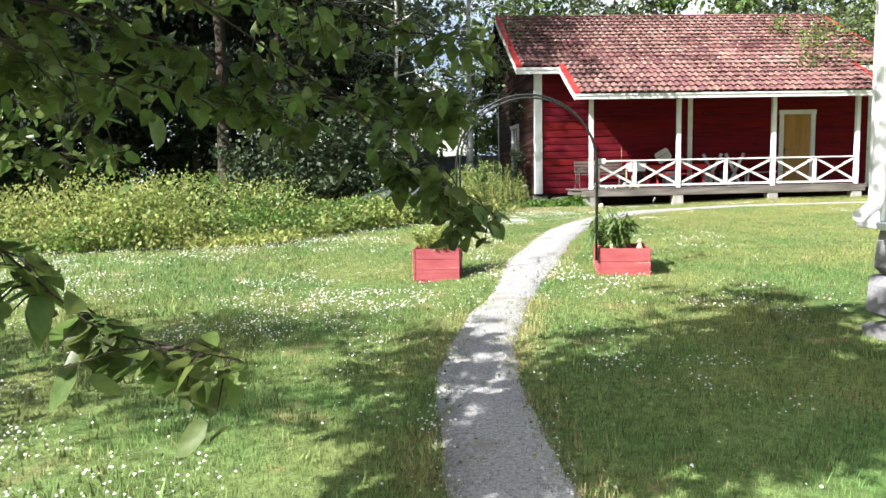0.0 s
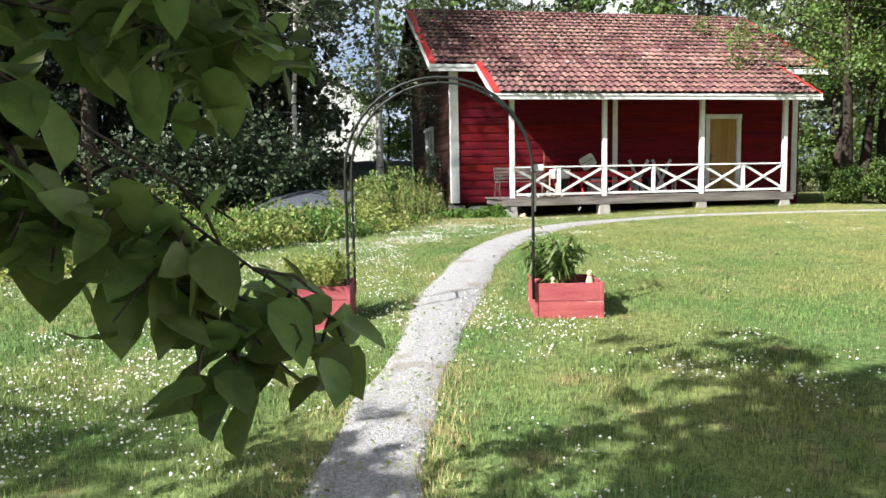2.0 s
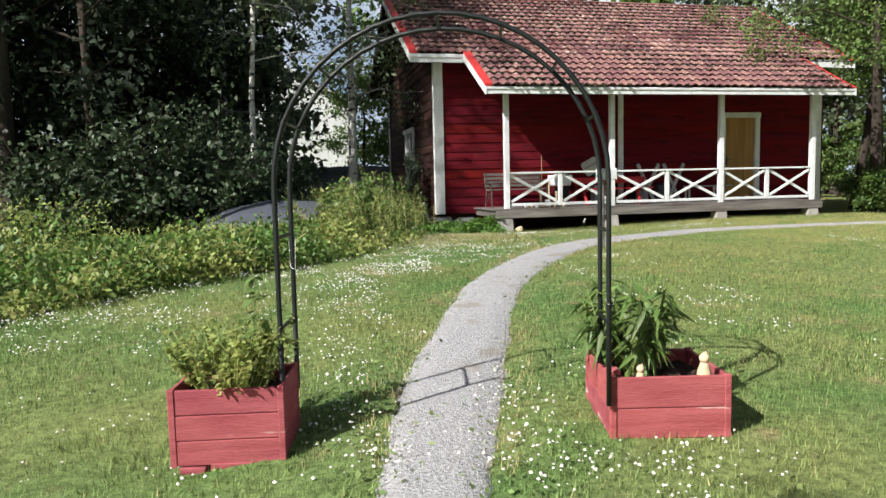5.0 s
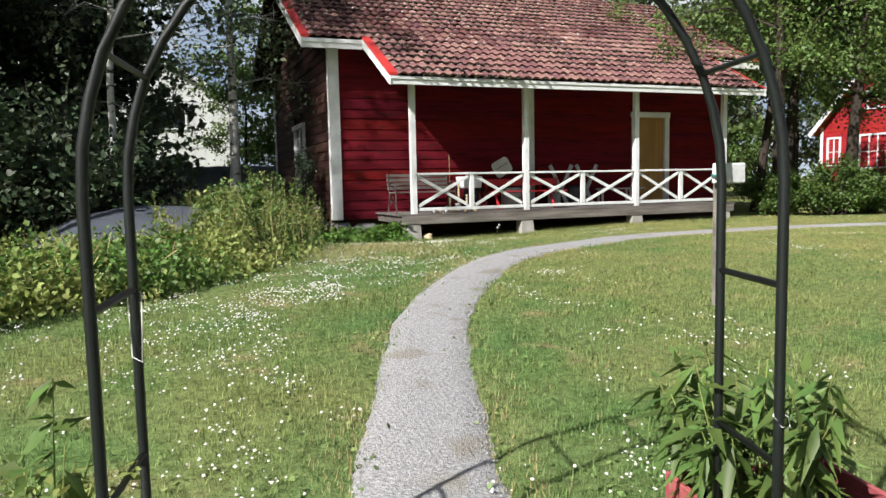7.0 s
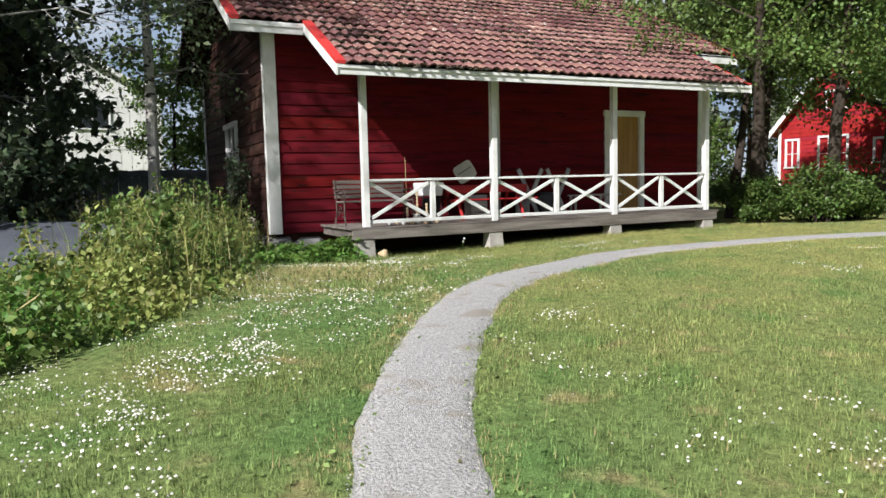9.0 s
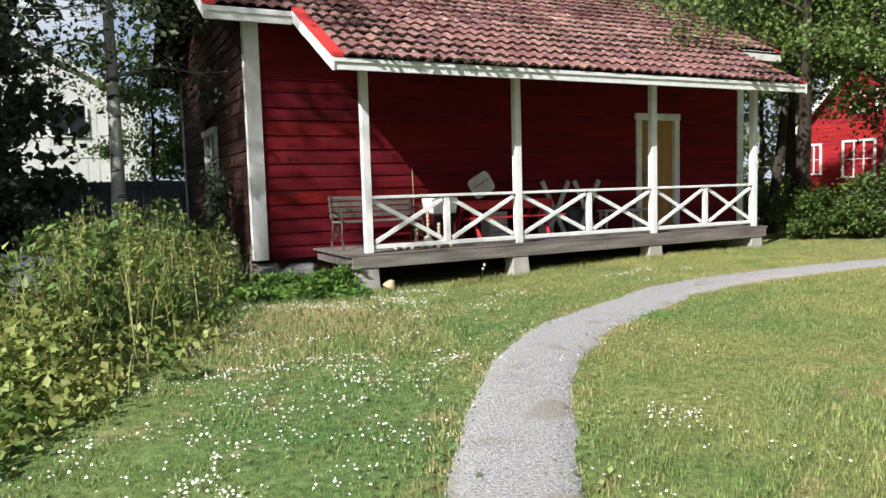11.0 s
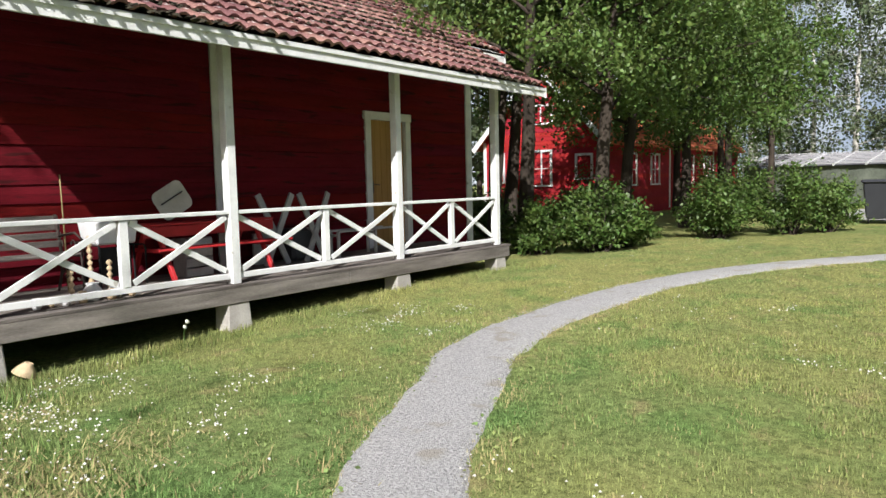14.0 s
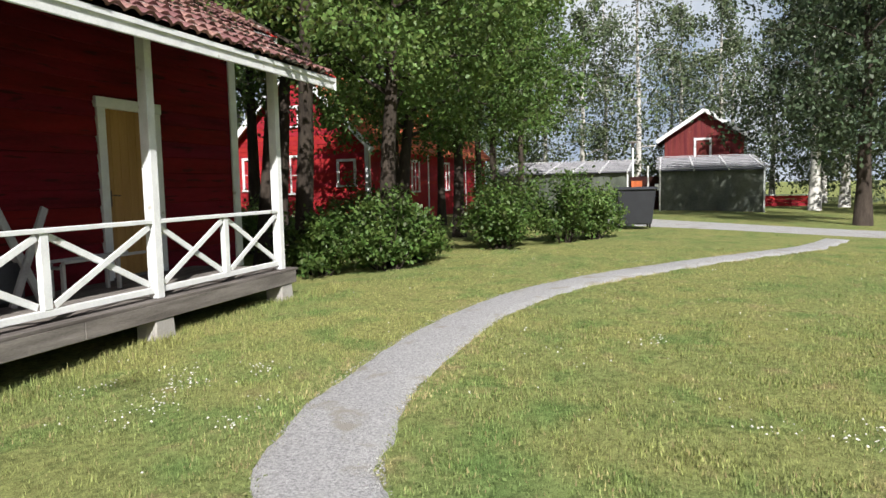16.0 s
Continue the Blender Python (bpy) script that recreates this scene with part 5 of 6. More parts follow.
# the corner of the white house at the start of the path
def build_start_house():
    h = tagged(empty("start_house"), "white boarded house on a dark stone footing", "house")
    part("wall", boxed(3.56, -5.0, 0.98, 10.0, 5.02, 4.6), M_WHITE, h)
    r = random.Random(2)
    for k in range(20):
        part("board", boxed(3.535, -5.0, 0.99 + k * 0.18, 3.558, 4.9, 1.16 + k * 0.18), M_WHITE, h)
    part("corner_board", boxed(3.50, 4.9, 0.98, 3.534, 5.06, 4.5, 0.005), M_WHITE, h)
    part("corner_board", boxed(3.536, 5.022, 0.98, 3.70, 5.06, 4.5, 0.005), M_WHITE, h)
    part("drip_board", boxed(3.44, -5.0, 0.93, 10.0, 5.10, 0.978, 0.006), M_WHITE, h)
    z = -0.1
    for row in range(3):
        hh = (0.36, 0.33, 0.32)[row]
        y = 5.05
        while y > -4.0:
            w = r.uniform(0.4, 0.8)
            bm = bmesh.new()
            box(bm, 3.52 - 0.04 * (2 - row), y - w + 0.02, z, 3.95, y, z + hh - 0.02, 0.06)
            for v in bm.verts:
                v.co += Vector([r.uniform(-0.02, 0.02) for _ in range(3)])
            part("stone", bm, M_STONE, h, "dark grey footing stone")
            y -= w
        z += hh
    bm = bmesh.new()
    box(bm, 3.9, -5.0, -0.2, 10.0, 5.0, 0.93)
    part("footing", bm, M_STONE, h)
    bm = bmesh.new()
    for vs in (((3.1, -5.4, 4.4), (3.1, 5.5, 4.4), (6.8, 5.5, 6.9), (6.8, -5.4, 6.9)), ((10.5, -5.4, 4.4), (6.8, -5.4, 6.9), (6.8, 5.5, 6.9), (10.5, 5.5, 4.4))):
        bm.faces.new([bm.verts.new(p) for p in vs])
    bmesh.ops.solidify(bm, geom=list(bm.faces), thickness=0.12)
    part("roof", bm, M_TILE, h)
    bm = bmesh.new()
    tube(bm, [(3.44, 4.86, 4.3), (3.44, 4.86, 1.24), (3.43, 4.85, 1.16), (3.36, 4.79, 1.10), (3.20, 4.66, 1.055), (3.13, 4.60, 1.05)], 0.045, 12)
    part("downspout", bm, M_WHITE, h, "white painted metal downspout")


build_start_house()


# ---- weeds, bushes, trees ----
WEED_EDGE = ((-14, 10.2), (-8, 10.3), (-4.9, 10.6), (-2.1, 10.8), (-0.9, 12.1), (0.7, 13.5), (1.55, 14.5), (2.15, 15.7), (2.7, 16.7), (3.0, 17.9), (3.4, 19.4), (3.8, 21.5))


def build_weeds():
    """Tall weeds and wild raspberries along the edge of the lawn, lower before the heap, taller by the gable."""
    rng = np.random.default_rng(41)
    ex, ey = np.array([p[0] for p in WEED_EDGE]), np.array([p[1] for p in WEED_EDGE])
    seg = np.hypot(np.diff(ex), np.diff(ey))
    n = 3600
    i = rng.choice(len(seg), n, p=seg / seg.sum())
    u = rng.uniform(0, 1, n)
    bx, by = ex[i] + (ex[i + 1] - ex[i]) * u, ey[i] + (ey[i + 1] - ey[i]) * u
    back = rng.exponential(1.2, n) - 0.12
    x, y = bx - back * 0.5 + rng.normal(0, 0.12, n), by + back * 0.9
    keep = ~((x > HX0 - 0.45) & (y > 20.9)) & (back < 6) & ~((x > 1.7) & (y > 15.5) & (rng.uniform(0, 1, n) < 0.55))
    x, y, back = x[keep], y[keep], back[keep]
    n = len(x)
    tall = np.array([noise.noise((a * 0.55, b * 0.55, 5.5)) for a, b in zip(x, y)])
    high = 0.16 + 0.36 * np.clip(back, 0, 1.1) + 0.5 * tall + rng.normal(0, 0.13, n)
    high = high + 0.22 * np.clip((-1.6 - x) / 0.8, 0, 1) * np.clip(back, 0, 1)
    high = np.where((x > 1.4) & (y > 15.0), 0.55 * high + 0.28 * np.clip(back, 0, 2), high)
    high = np.where((x > -1.9) & (x < 1.5) & (back > 0.9), np.minimum(high, 0.42), high)
    high = np.clip(high, 0.12, 1.35)
    sets = ([], [], [])
    for k in range(n):
        h = high[k]
        m = int(22 + 34 * h)
        t = rng.uniform(0.1, 1.0, m)
        w = 0.07 + 0.10 * h
        q = np.stack([x[k] + rng.normal(0, w, m), y[k] + rng.normal(0, w, m), float(ground_z(x[k], y[k])) + t * h], 1)
        f = noise.noise((x[k] * 0.6, y[k] * 0.6, 2.2)) + rng.normal(0, 0.18)
        sets[0 if f > -0.12 else 1 if f > -0.38 else 2].append(q)
    for q, mat, size, word in ((sets[0], M_WEED, 0.06, "yellowing leafy weeds along the lawn edge"), (sets[1], M_LEAF_LIGHT, 0.066, "green nettles and raspberry canes along the lawn edge"), (sets[2], M_FRESH, 0.06, "dark fine-leaved weeds along the lawn edge")):
        p = np.concatenate(q)
        tagged(scatter("weeds", FLAT_V, FLAT_F, p, turns(rng, len(p), size * 0.9, 0.8, 0.6), mat), word, "weeds", kind="stuff")
    m = 750
    j = rng.integers(0, n, m)
    px, py = x[j] + rng.normal(0, 0.15, m), y[j] + rng.normal(0, 0.15, m)
    hh = high[j] * rng.uniform(0.6, 1.2, m)
    b = np.zeros((m, 3, 3))
    yaw = rng.uniform(0, 6.28, m)
    b[:, 0, 0], b[:, 1, 0] = np.cos(yaw) * 0.006, np.sin(yaw) * 0.006
    b[:, 0, 1], b[:, 1, 1] = rng.normal(0, 0.16, m), rng.normal(0, 0.16, m)
    b[:, 2, 2] = hh
    tagged(scatter("dry_grass", [(-0.5, 0, 0), (0.5, 0, 0), (0.4, 0.5, 0.7), (1.5, 0.9, 0.92), (0, 1, 1), (-0.9, 0.8, 0.88)], [(0, 1, 2), (2, 3, 4), (2, 4, 5)], np.stack([px, py, ground_z(px, py)], 1), b, M_STRAW), "tall dry grass stalks among the weeds", "grass", kind="stuff")


build_weeds()


def build_tall_weeds():
    """Single tall bushy weeds standing among the lower ones by the gable."""
    rng = np.random.default_rng(47)
    leaf_sets = ([], [], [])
    stems = bmesh.new()
    for k in range(210):
        u = rng.uniform(0, 1)
        x, y = 1.2 + 2.3 * u + rng.normal(0, 0.4), 15.3 + 5.6 * u + rng.normal(0.5, 0.55)
        if x > HX0 - 0.3 or (x > 2.7 and y < 16.6):
            continue
        h = 0.28 + 1.0 * rng.uniform(0, 1) ** 2.2
        z = float(ground_z(x, y))
        a = rng.normal(0, 0.12, 2)
        tube(stems, [(x, y, z), (x + a[0] * 0.4, y + a[1] * 0.4, z + h * 0.6), (x + a[0], y + a[1], z + h)], [0.005, 0.004, 0.002], 3)
        m = int(50 + 70 * h)
        t = rng.uniform(0.15, 1.0, m)
        r = (0.05 + 0.16 * h * (1.1 - t)) * np.sqrt(rng.uniform(0.1, 1, m))
        ang = rng.uniform(0, 6.28, m)
        leaf_sets[k % 3].append(np.stack([x + a[0] * t + r * np.cos(ang), y + a[1] * t + r * np.sin(ang), z + h * t], 1))
    tagged(part("weed_stems", stems, M_STRAW), "dry stems of tall weeds by the gable", "weeds", kind="stuff")
    for q, mat, size, word in zip(leaf_sets, (M_WEED, M_LEAF_LIGHT, M_LEAF), (0.06, 0.075, 0.06), ("yellowing tall weeds by the gable", "green tall weeds by the gable", "dark tall weeds by the gable")):
        p = np.concatenate(q)
        tagged(scatter("tall_weeds", LEAF_V, LEAF_F, p, turns(rng, len(p), size, 0.6, 0.5), mat), word, "weeds", kind="stuff")


build_tall_weeds()


def build_tall_grass():
    rng = np.random.default_rng(43)
    n = 2600
    u = rng.uniform(0, 1, n)
    x, y = 1.5 + 2.0 * u + rng.normal(0, 0.35, n), 15.6 + 5.4 * u + rng.normal(0.5, 0.5, n)
    keep = (x < HX0 - 0.12) | (y < 20.9)
    x, y = x[keep], y[keep]
    n = len(x)
    b = np.zeros((n, 3, 3))
    yaw, h = rng.uniform(0, 6.28, n), 0.15 + 1.0 * rng.uniform(0, 1, n) ** 2.4
    b[:, 0, 0], b[:, 1, 0] = np.cos(yaw) * 0.007, np.sin(yaw) * 0.007
    b[:, 0, 1], b[:, 1, 1] = rng.normal(0, 0.22, n) * h, rng.normal(0, 0.22, n) * h
    b[:, 2, 2] = h
    v = [(-0.5, 0, 0), (0.5, 0, 0), (0.45, 0.35, 0.6), (-0.45, 0.35, 0.6), (0, 1.0, 0.95)]
    half = n // 3
    p = np.stack([x, y, ground_z(x, y)], 1)
    f = [(0, 1, 2), (0, 2, 3), (3, 2, 4)]
    tagged(scatter("tall_grass", v, f, p[:half], b[:half], M_STRAW), "tall dry grass beside the gable wall", "grass", kind="stuff")
    tagged(scatter("tall_grass", v, f, p[half:], b[half:], M_WEED), "tall green grass beside the gable wall", "grass", kind="stuff")


build_tall_grass()


def build_mound():
    bm = bmesh.new()
    bmesh.ops.create_grid(bm, x_segments=34, y_segments=24, size=0.5)
    for v in bm.verts:
        r = max(0.0, 1 - (v.co.x * 2) ** 2 * 0.95) * max(0.0, 1 - (v.co.y * 2) ** 2)
        p = Vector((0.75 + v.co.x * 3.9, 19.3 + v.co.y * 3.0, 0.35 + 0.85 * r ** 0.55))
        p.z += 0.05 * noise.noise(p * 1.6) + 0.02 * noise.noise(p * 6)
        v.co = p
    for f in bm.faces:
        f.smooth = True
    tagged(part("tarpaulin_cover", bm, M_TARP), "long low mound under a faded blue-grey tarpaulin", "tarpaulin")


M_TARP = shade("blue_grey_tarpaulin", (0.085, 0.095, 0.115), (0.05, 0.058, 0.075), 2.5, 30, 0.6, bump=0.5)
build_mound()


def build_tree(name, label, x, y, height, spread, base, leaf, count, leaf_mat, bark=None, trunk=0.14, seed=0, lean=(0, 0), limbs=9, shape=1.0, clump=0.55, droop=0.0, group="", cat="tree", gaps=1.6):
    """A tapered trunk with limbs and twigs, and a crown of clumped leaves. base: height of the lowest limbs."""
    rng = np.random.default_rng(seed)
    z0 = float(ground_z(x, y)) - 0.05
    t = tagged(empty(name, x, y, z0), label, cat, group)
    bm = bmesh.new()
    steps = 7
    spine = []
    for k in range(steps + 1):
        f = k / steps
        spine.append(Vector((lean[0] * f + rng.normal(0, 0.05) * f * height * 0.12, lean[1] * f + rng.normal(0, 0.05) * f * height * 0.12, f * height * 0.92)))
    tube(bm, spine, [trunk * (1.25 if k == 0 else 1) * (1 - 0.9 * k / steps) + 0.01 for k in range(steps + 1)], 9)
    ends = []
    for k in range(limbs):
        f = base / height + (0.95 - base / height) * (k + rng.uniform(0, 0.8)) / limbs
        i = f * steps / 0.92
        i0 = min(int(i), steps - 1)
        p = spine[i0].lerp(spine[i0 + 1], min(i - i0, 1))
        ang = k * 2.4 + rng.uniform(-0.5, 0.5)
        prof = math.sin(math.pi * min(1, max(0.08, ((f * height - base * 0.6) / (height - base * 0.6)))) ** (0.75 * shape))
        r = spread * max(0.25, prof) * rng.uniform(0.7, 1.2)
        rise = rng.uniform(0.1, 0.6) * r - droop * r
        q = p + Vector((math.cos(ang) * r, math.sin(ang) * r, rise))
        mid = p.lerp(q, 0.5) + Vector((0, 0, 0.12 * r))
        rad = max(0.012, trunk * (1 - f) * 0.5)
        tube(bm, [p, mid, q], [rad, rad * 0.6, 0.006], 5)
        for u in np.linspace(0.35, 1.0, 5):
            c = p.lerp(mid, u * 2) if u < 0.5 else mid.lerp(q, u * 2 - 1)
            ends.append((c, (0.4 + 0.5 * u)))
            for s in range(2):
                o = Vector(rng.normal(0, 0.32, 3)) * r
                o.z *= 0.6
                tube(bm, [c, c + o * 0.9], [0.008, 0.004], 3)
                ends.append((c + o, 0.7))
    part("trunk", bm, bark or M_BARK, t)
    c = np.array([e[0] for e in ends])
    w = np.array([e[1] for e in ends]) * rng.uniform(0.05, 1.0, len(ends)) ** gaps
    pick = rng.choice(len(c), count, p=w / w.sum())
    pl = c[pick] + rng.normal(0, 1, (count, 3)) * np.array([1, 1, 0.65]) * spread * clump * 0.2
    if droop:
        pl[:, 2] -= np.abs(rng.normal(0, droop * spread * 0.5, count))
    pl[:, 2] = np.maximum(pl[:, 2], 0.15)
    scatter("crown", FLAT_V, FLAT_F, pl, turns(rng, count, leaf, 0.8), leaf_mat, t)
    return t


def build_bush(name, label, x, y, rx, ry, high, leaf, count, material, seed, group="", cat="bush"):
    """Many stems from the ground and a ragged mass of leaves."""
    rng = np.random.default_rng(seed)
    b = tagged(empty(name, x, y, float(ground_z(x, y))), label, cat, group)
    bm = bmesh.new()
    c = []
    for k in range(38):
        a, r = rng.uniform(0, 6.28), math.sqrt(rng.uniform(0.02, 1)) * rng.uniform(0.75, 1.25)
        top = Vector((math.cos(a) * r * rx, math.sin(a) * r * ry, high * (1 - 0.4 * r * r) * rng.uniform(0.4, 1.3)))
        foot = Vector((top.x * 0.25, top.y * 0.25, 0))
        mid = foot.lerp(top, 0.55) + Vector((0, 0, 0.1 * high))
        tube(bm, [foot, mid, top], [0.014, 0.009, 0.004], 4)
        for u in (0.3, 0.5, 0.65, 0.8, 0.9, 1.0):
            c.append(foot.lerp(mid, u / 0.55) if u < 0.55 else mid.lerp(top, (u - 0.55) / 0.45))
    part("stem", bm, M_BARK, b)
    c = np.array(c)
    pick = rng.integers(0, len(c), count)
    s = min(rx, ry, high)
    pl = c[pick] + rng.normal(0, 1, (count, 3)) * np.array([0.13, 0.13, 0.09]) * s * rng.uniform(0.6, 1.3, (count, 1))
    pl[:, 2] = np.maximum(pl[:, 2], 0.04)
    scatter("foliage", FLAT_V, FLAT_F, pl, turns(rng, count, leaf, 0.7), material, b)
    return b


rnd = random.Random(11)
# the wood to the west and north-west
for k in range(56):
    if k < 40:
        x, y = rnd.uniform(-16, 1.2), rnd.uniform(20.5, 31)
        if x > -2.2 and y < 25:
            y += 5
    else:
        x, y = rnd.uniform(-34, -11), rnd.uniform(20, 42)
    if x > 0.5 and y > 24:
        x -= 2.5
    # between x = -12 and -1.5 the leaf colour carries the wood's shade
    build_tree("tree", "dense dark deciduous tree at the edge of the wood", x, y, rnd.uniform(9, 15), rnd.uniform(2.0, 3.0), rnd.uniform(0.5, 1.6), 0.15 if y < 26 else 0.3, (7000 if y < 26 else 2600) if x > -1.5 else 2400 if y > 26 else 3600 if k >= 40 else 8500, M_LEAF_BIRCH if x > -1.5 else M_LEAF_SHADED if x > -12 else M_LEAF_DARK, seed=100 + k, trunk=0.13, limbs=15, group="wood beside the lawn")
for k in range(20):
    build_bush("bush", "dark undergrowth bush under the trees", rnd.uniform(-14, 0.5), rnd.uniform(19.5, 25), 1.6, 1.4, rnd.uniform(1.4, 2.6), 0.13, 3600, M_LEAF_DARK, 400 + k, group="undergrowth of the wood")
# tall trees added to shade the gable and front corner; the second stands unseen
build_tree("tree", "tall dark tree rising above the wood", -4.6, 20.4, 16.5, 3.2, 5.5, 0.15, 9000, M_LEAF_SHADED, seed=171, trunk=0.2, limbs=18, group="wood beside the lawn")
build_tree("tree", "unseen tall high-crowned tree added to dapple the front wall", -8.4, 14.4, 17.5, 2.8, 10.8, 0.22, 700, M_LEAF_DARK, seed=172, trunk=0.22, limbs=15, group="wood beside the lawn", gaps=4.0, clump=0.3)
# birches
build_tree("birch_tree", "slender birch with white bark beside the gable", 2.5, 23.3, 12.5, 2.0, 3.2, 0.085, 9000, M_LEAF_BIRCH, M_BIRCH, 0.115, 51, (0.15, 0.1), 16, droop=0.35, group="birches")
build_tree("birch_tree", "slender birch with white bark in the wood", -0.9, 26.5, 13, 2.2, 3.0, 0.10, 9000, M_LEAF_BIRCH, M_BIRCH, 0.12, 52, (0.2, 0), 15, droop=0.4, group="birches")
build_tree("tree", "bright green young tree behind the gable", 4.2, 36.0, 6.0, 2.0, 0.8, 0.13, 7000, M_LEAF_LIGHT, None, 0.1, 54, (0, 0), 12)
# behind the outbuilding
for k in range(17):
    build_tree("tree", "tall deciduous tree behind the outbuilding", 6.5 + k * 2.1 + rnd.uniform(-1, 1), rnd.uniform(33, 41), rnd.uniform(10, 15), rnd.uniform(2.4, 3.4), 1.2, 0.28, 3600, M_LEAF_BIRCH if k % 3 else M_LEAF, seed=200 + k, trunk=0.16, limbs=14, group="trees behind the outbuilding")
# rowans by the veranda's east end
for k, (x, y, h, sp, b, ln) in enumerate(((17.9, 22.4, 8.8, 2.6, 4.3, (0.5, -0.4)), (16.2, 20.9, 9.0, 3.2, 3.4, (-1.2, -1.0)), (17.4, 19.8, 8.4, 2.9, 2.7, (0.0, -0.5)), (20.9, 20.8, 7.8, 2.8, 2.6, (0.4, -0.5)), (20.5, 24.5, 8.8, 2.6, 3.3, (0, 0)), (24.0, 20.2, 7.5, 2.6, 2.5, (0, 0)))):
    build_tree("rowan_tree", "leafy rowan with several dark stems beside the outbuilding", x, y, h, sp, b, 0.098, 20000, M_LEAF_LIGHT if k in (1, 2) else M_LEAF, None, 0.17, 300 + k, ln, 18, group="rowans by the outbuilding", droop=0.12, gaps=2.3, clump=0.40)
build_tree("rowan_tree", "dark forked stem of a rowan beside the outbuilding", 16.4, 21.9, 7.2, 1.8, 4.2, 0.10, 5000, M_LEAF, None, 0.13, 320, (0.9, -0.2), 10, group="rowans by the outbuilding")
for k, (x, y, h) in enumerate(((25.5, 22.6, 7.8), (29.5, 22.4, 9.0), (33.5, 22.0, 11.0), (37.5, 21.0, 12.0), (27.5, 20.0, 7.0))):
    build_tree("tree", "shady garden tree before the red house", x, y, h, 2.7, 3.0, 0.16, 7500, M_LEAF, None, 0.15, 340 + k, (0, 0), 15, group="trees before the red house", gaps=2.8)
build_tree("birch_tree", "slender birch rising behind the covered mound", 0.1, 21.4, 11.5, 2.3, 3.6, 0.10, 4000, M_LEAF_BIRCH, M_BIRCH, 0.07, 55, (0.2, -0.2), 15, droop=0.3, group="birches")
# bushes by the veranda and along the lawn
for k, (x, y, rx, ry, h, mat) in enumerate(((15.6, 20.3, 0.7, 0.8, 0.95, M_LEAF), (16.5, 19.4, 1.0, 0.8, 1.15, M_LEAF), (17.6, 19.3, 0.8, 0.7, 0.9, M_LEAF), (20.5, 18.2, 1.0, 0.9, 1.2, M_LEAF), (22.1, 17.0, 1.2, 0.9, 1.45, M_LEAF), (23.2, 16.4, 1.0, 0.8, 1.25, M_LEAF_LIGHT), (22.5, 18.6, 1.3, 1.1, 1.7, M_LEAF), (19.2, 23.6, 1.8, 1.0, 1.3, M_LEAF_LIGHT), (23.5, 23.0, 2.0, 1.0, 1.4, M_LEAF), (15.8, 24.5, 0.9, 1.2, 1.2, M_LEAF_LIGHT))):
    build_bush("bush", "dense rounded green garden shrub", x, y, rx, ry, h, 0.085, 5600, mat, 430 + k, group="shrubs along the lawn")
for k in range(6):
    build_bush("bush", "tall green hedge bush behind the rowans", 15.6 + 2.3 * k, 30.5 + 0.8 * (k % 2) + (4 if k > 4 else 0), 1.5, 1.0, 2.6, 0.13, 2600, M_LEAF_LIGHT if k % 2 else M_LEAF, 470 + k, group="hedge behind the rowans")
build_bush("climbing_shrub", "dark climbing shrub against the gable wall", 3.92, 22.3, 0.22, 0.7, 1.75, 0.06, 2600, M_LEAF_DARK, 455)
# far trees to the east
for k in range(22):
    x, y = 50 + rnd.uniform(0, 16), 34 - k * 1.9 + rnd.uniform(-1, 1)
    build_tree("birch_tree", "tall hanging birch at the far side of the yard", x, y, rnd.uniform(13, 18), rnd.uniform(2.6, 3.6), 1.6, 0.215, 5400, M_LEAF_BIRCH, M_BIRCH, 0.2, 500 + k, (0, 0), 15, droop=0.45, group="birches across the yard")
for k, (x, y) in enumerate(((44.0, 7.6), (50, 5.0), (40.0, 3.2), (47, 1.5), (42, -2))):
    build_tree("birch_tree", "tall birch with white bark by the yard", x, y, 14, 2.5 if k == 0 else 3.4, 5.0 if k == 0 else 2.6, 0.2, 9000, M_LEAF_DARK if k != 1 else M_LEAF_BIRCH, M_BIRCH, 0.26, 540 + k, (0, 0), 15, droop=0.35, group="birches by the yard")
build_tree("tree", "broad maple with dark hanging foliage", 31.5, 8.4, 10.5, 4.0, 2.9, 0.17, 17000, M_LEAF_DARK, None, 0.25, 560, (0, 0), 15, droop=0.15)


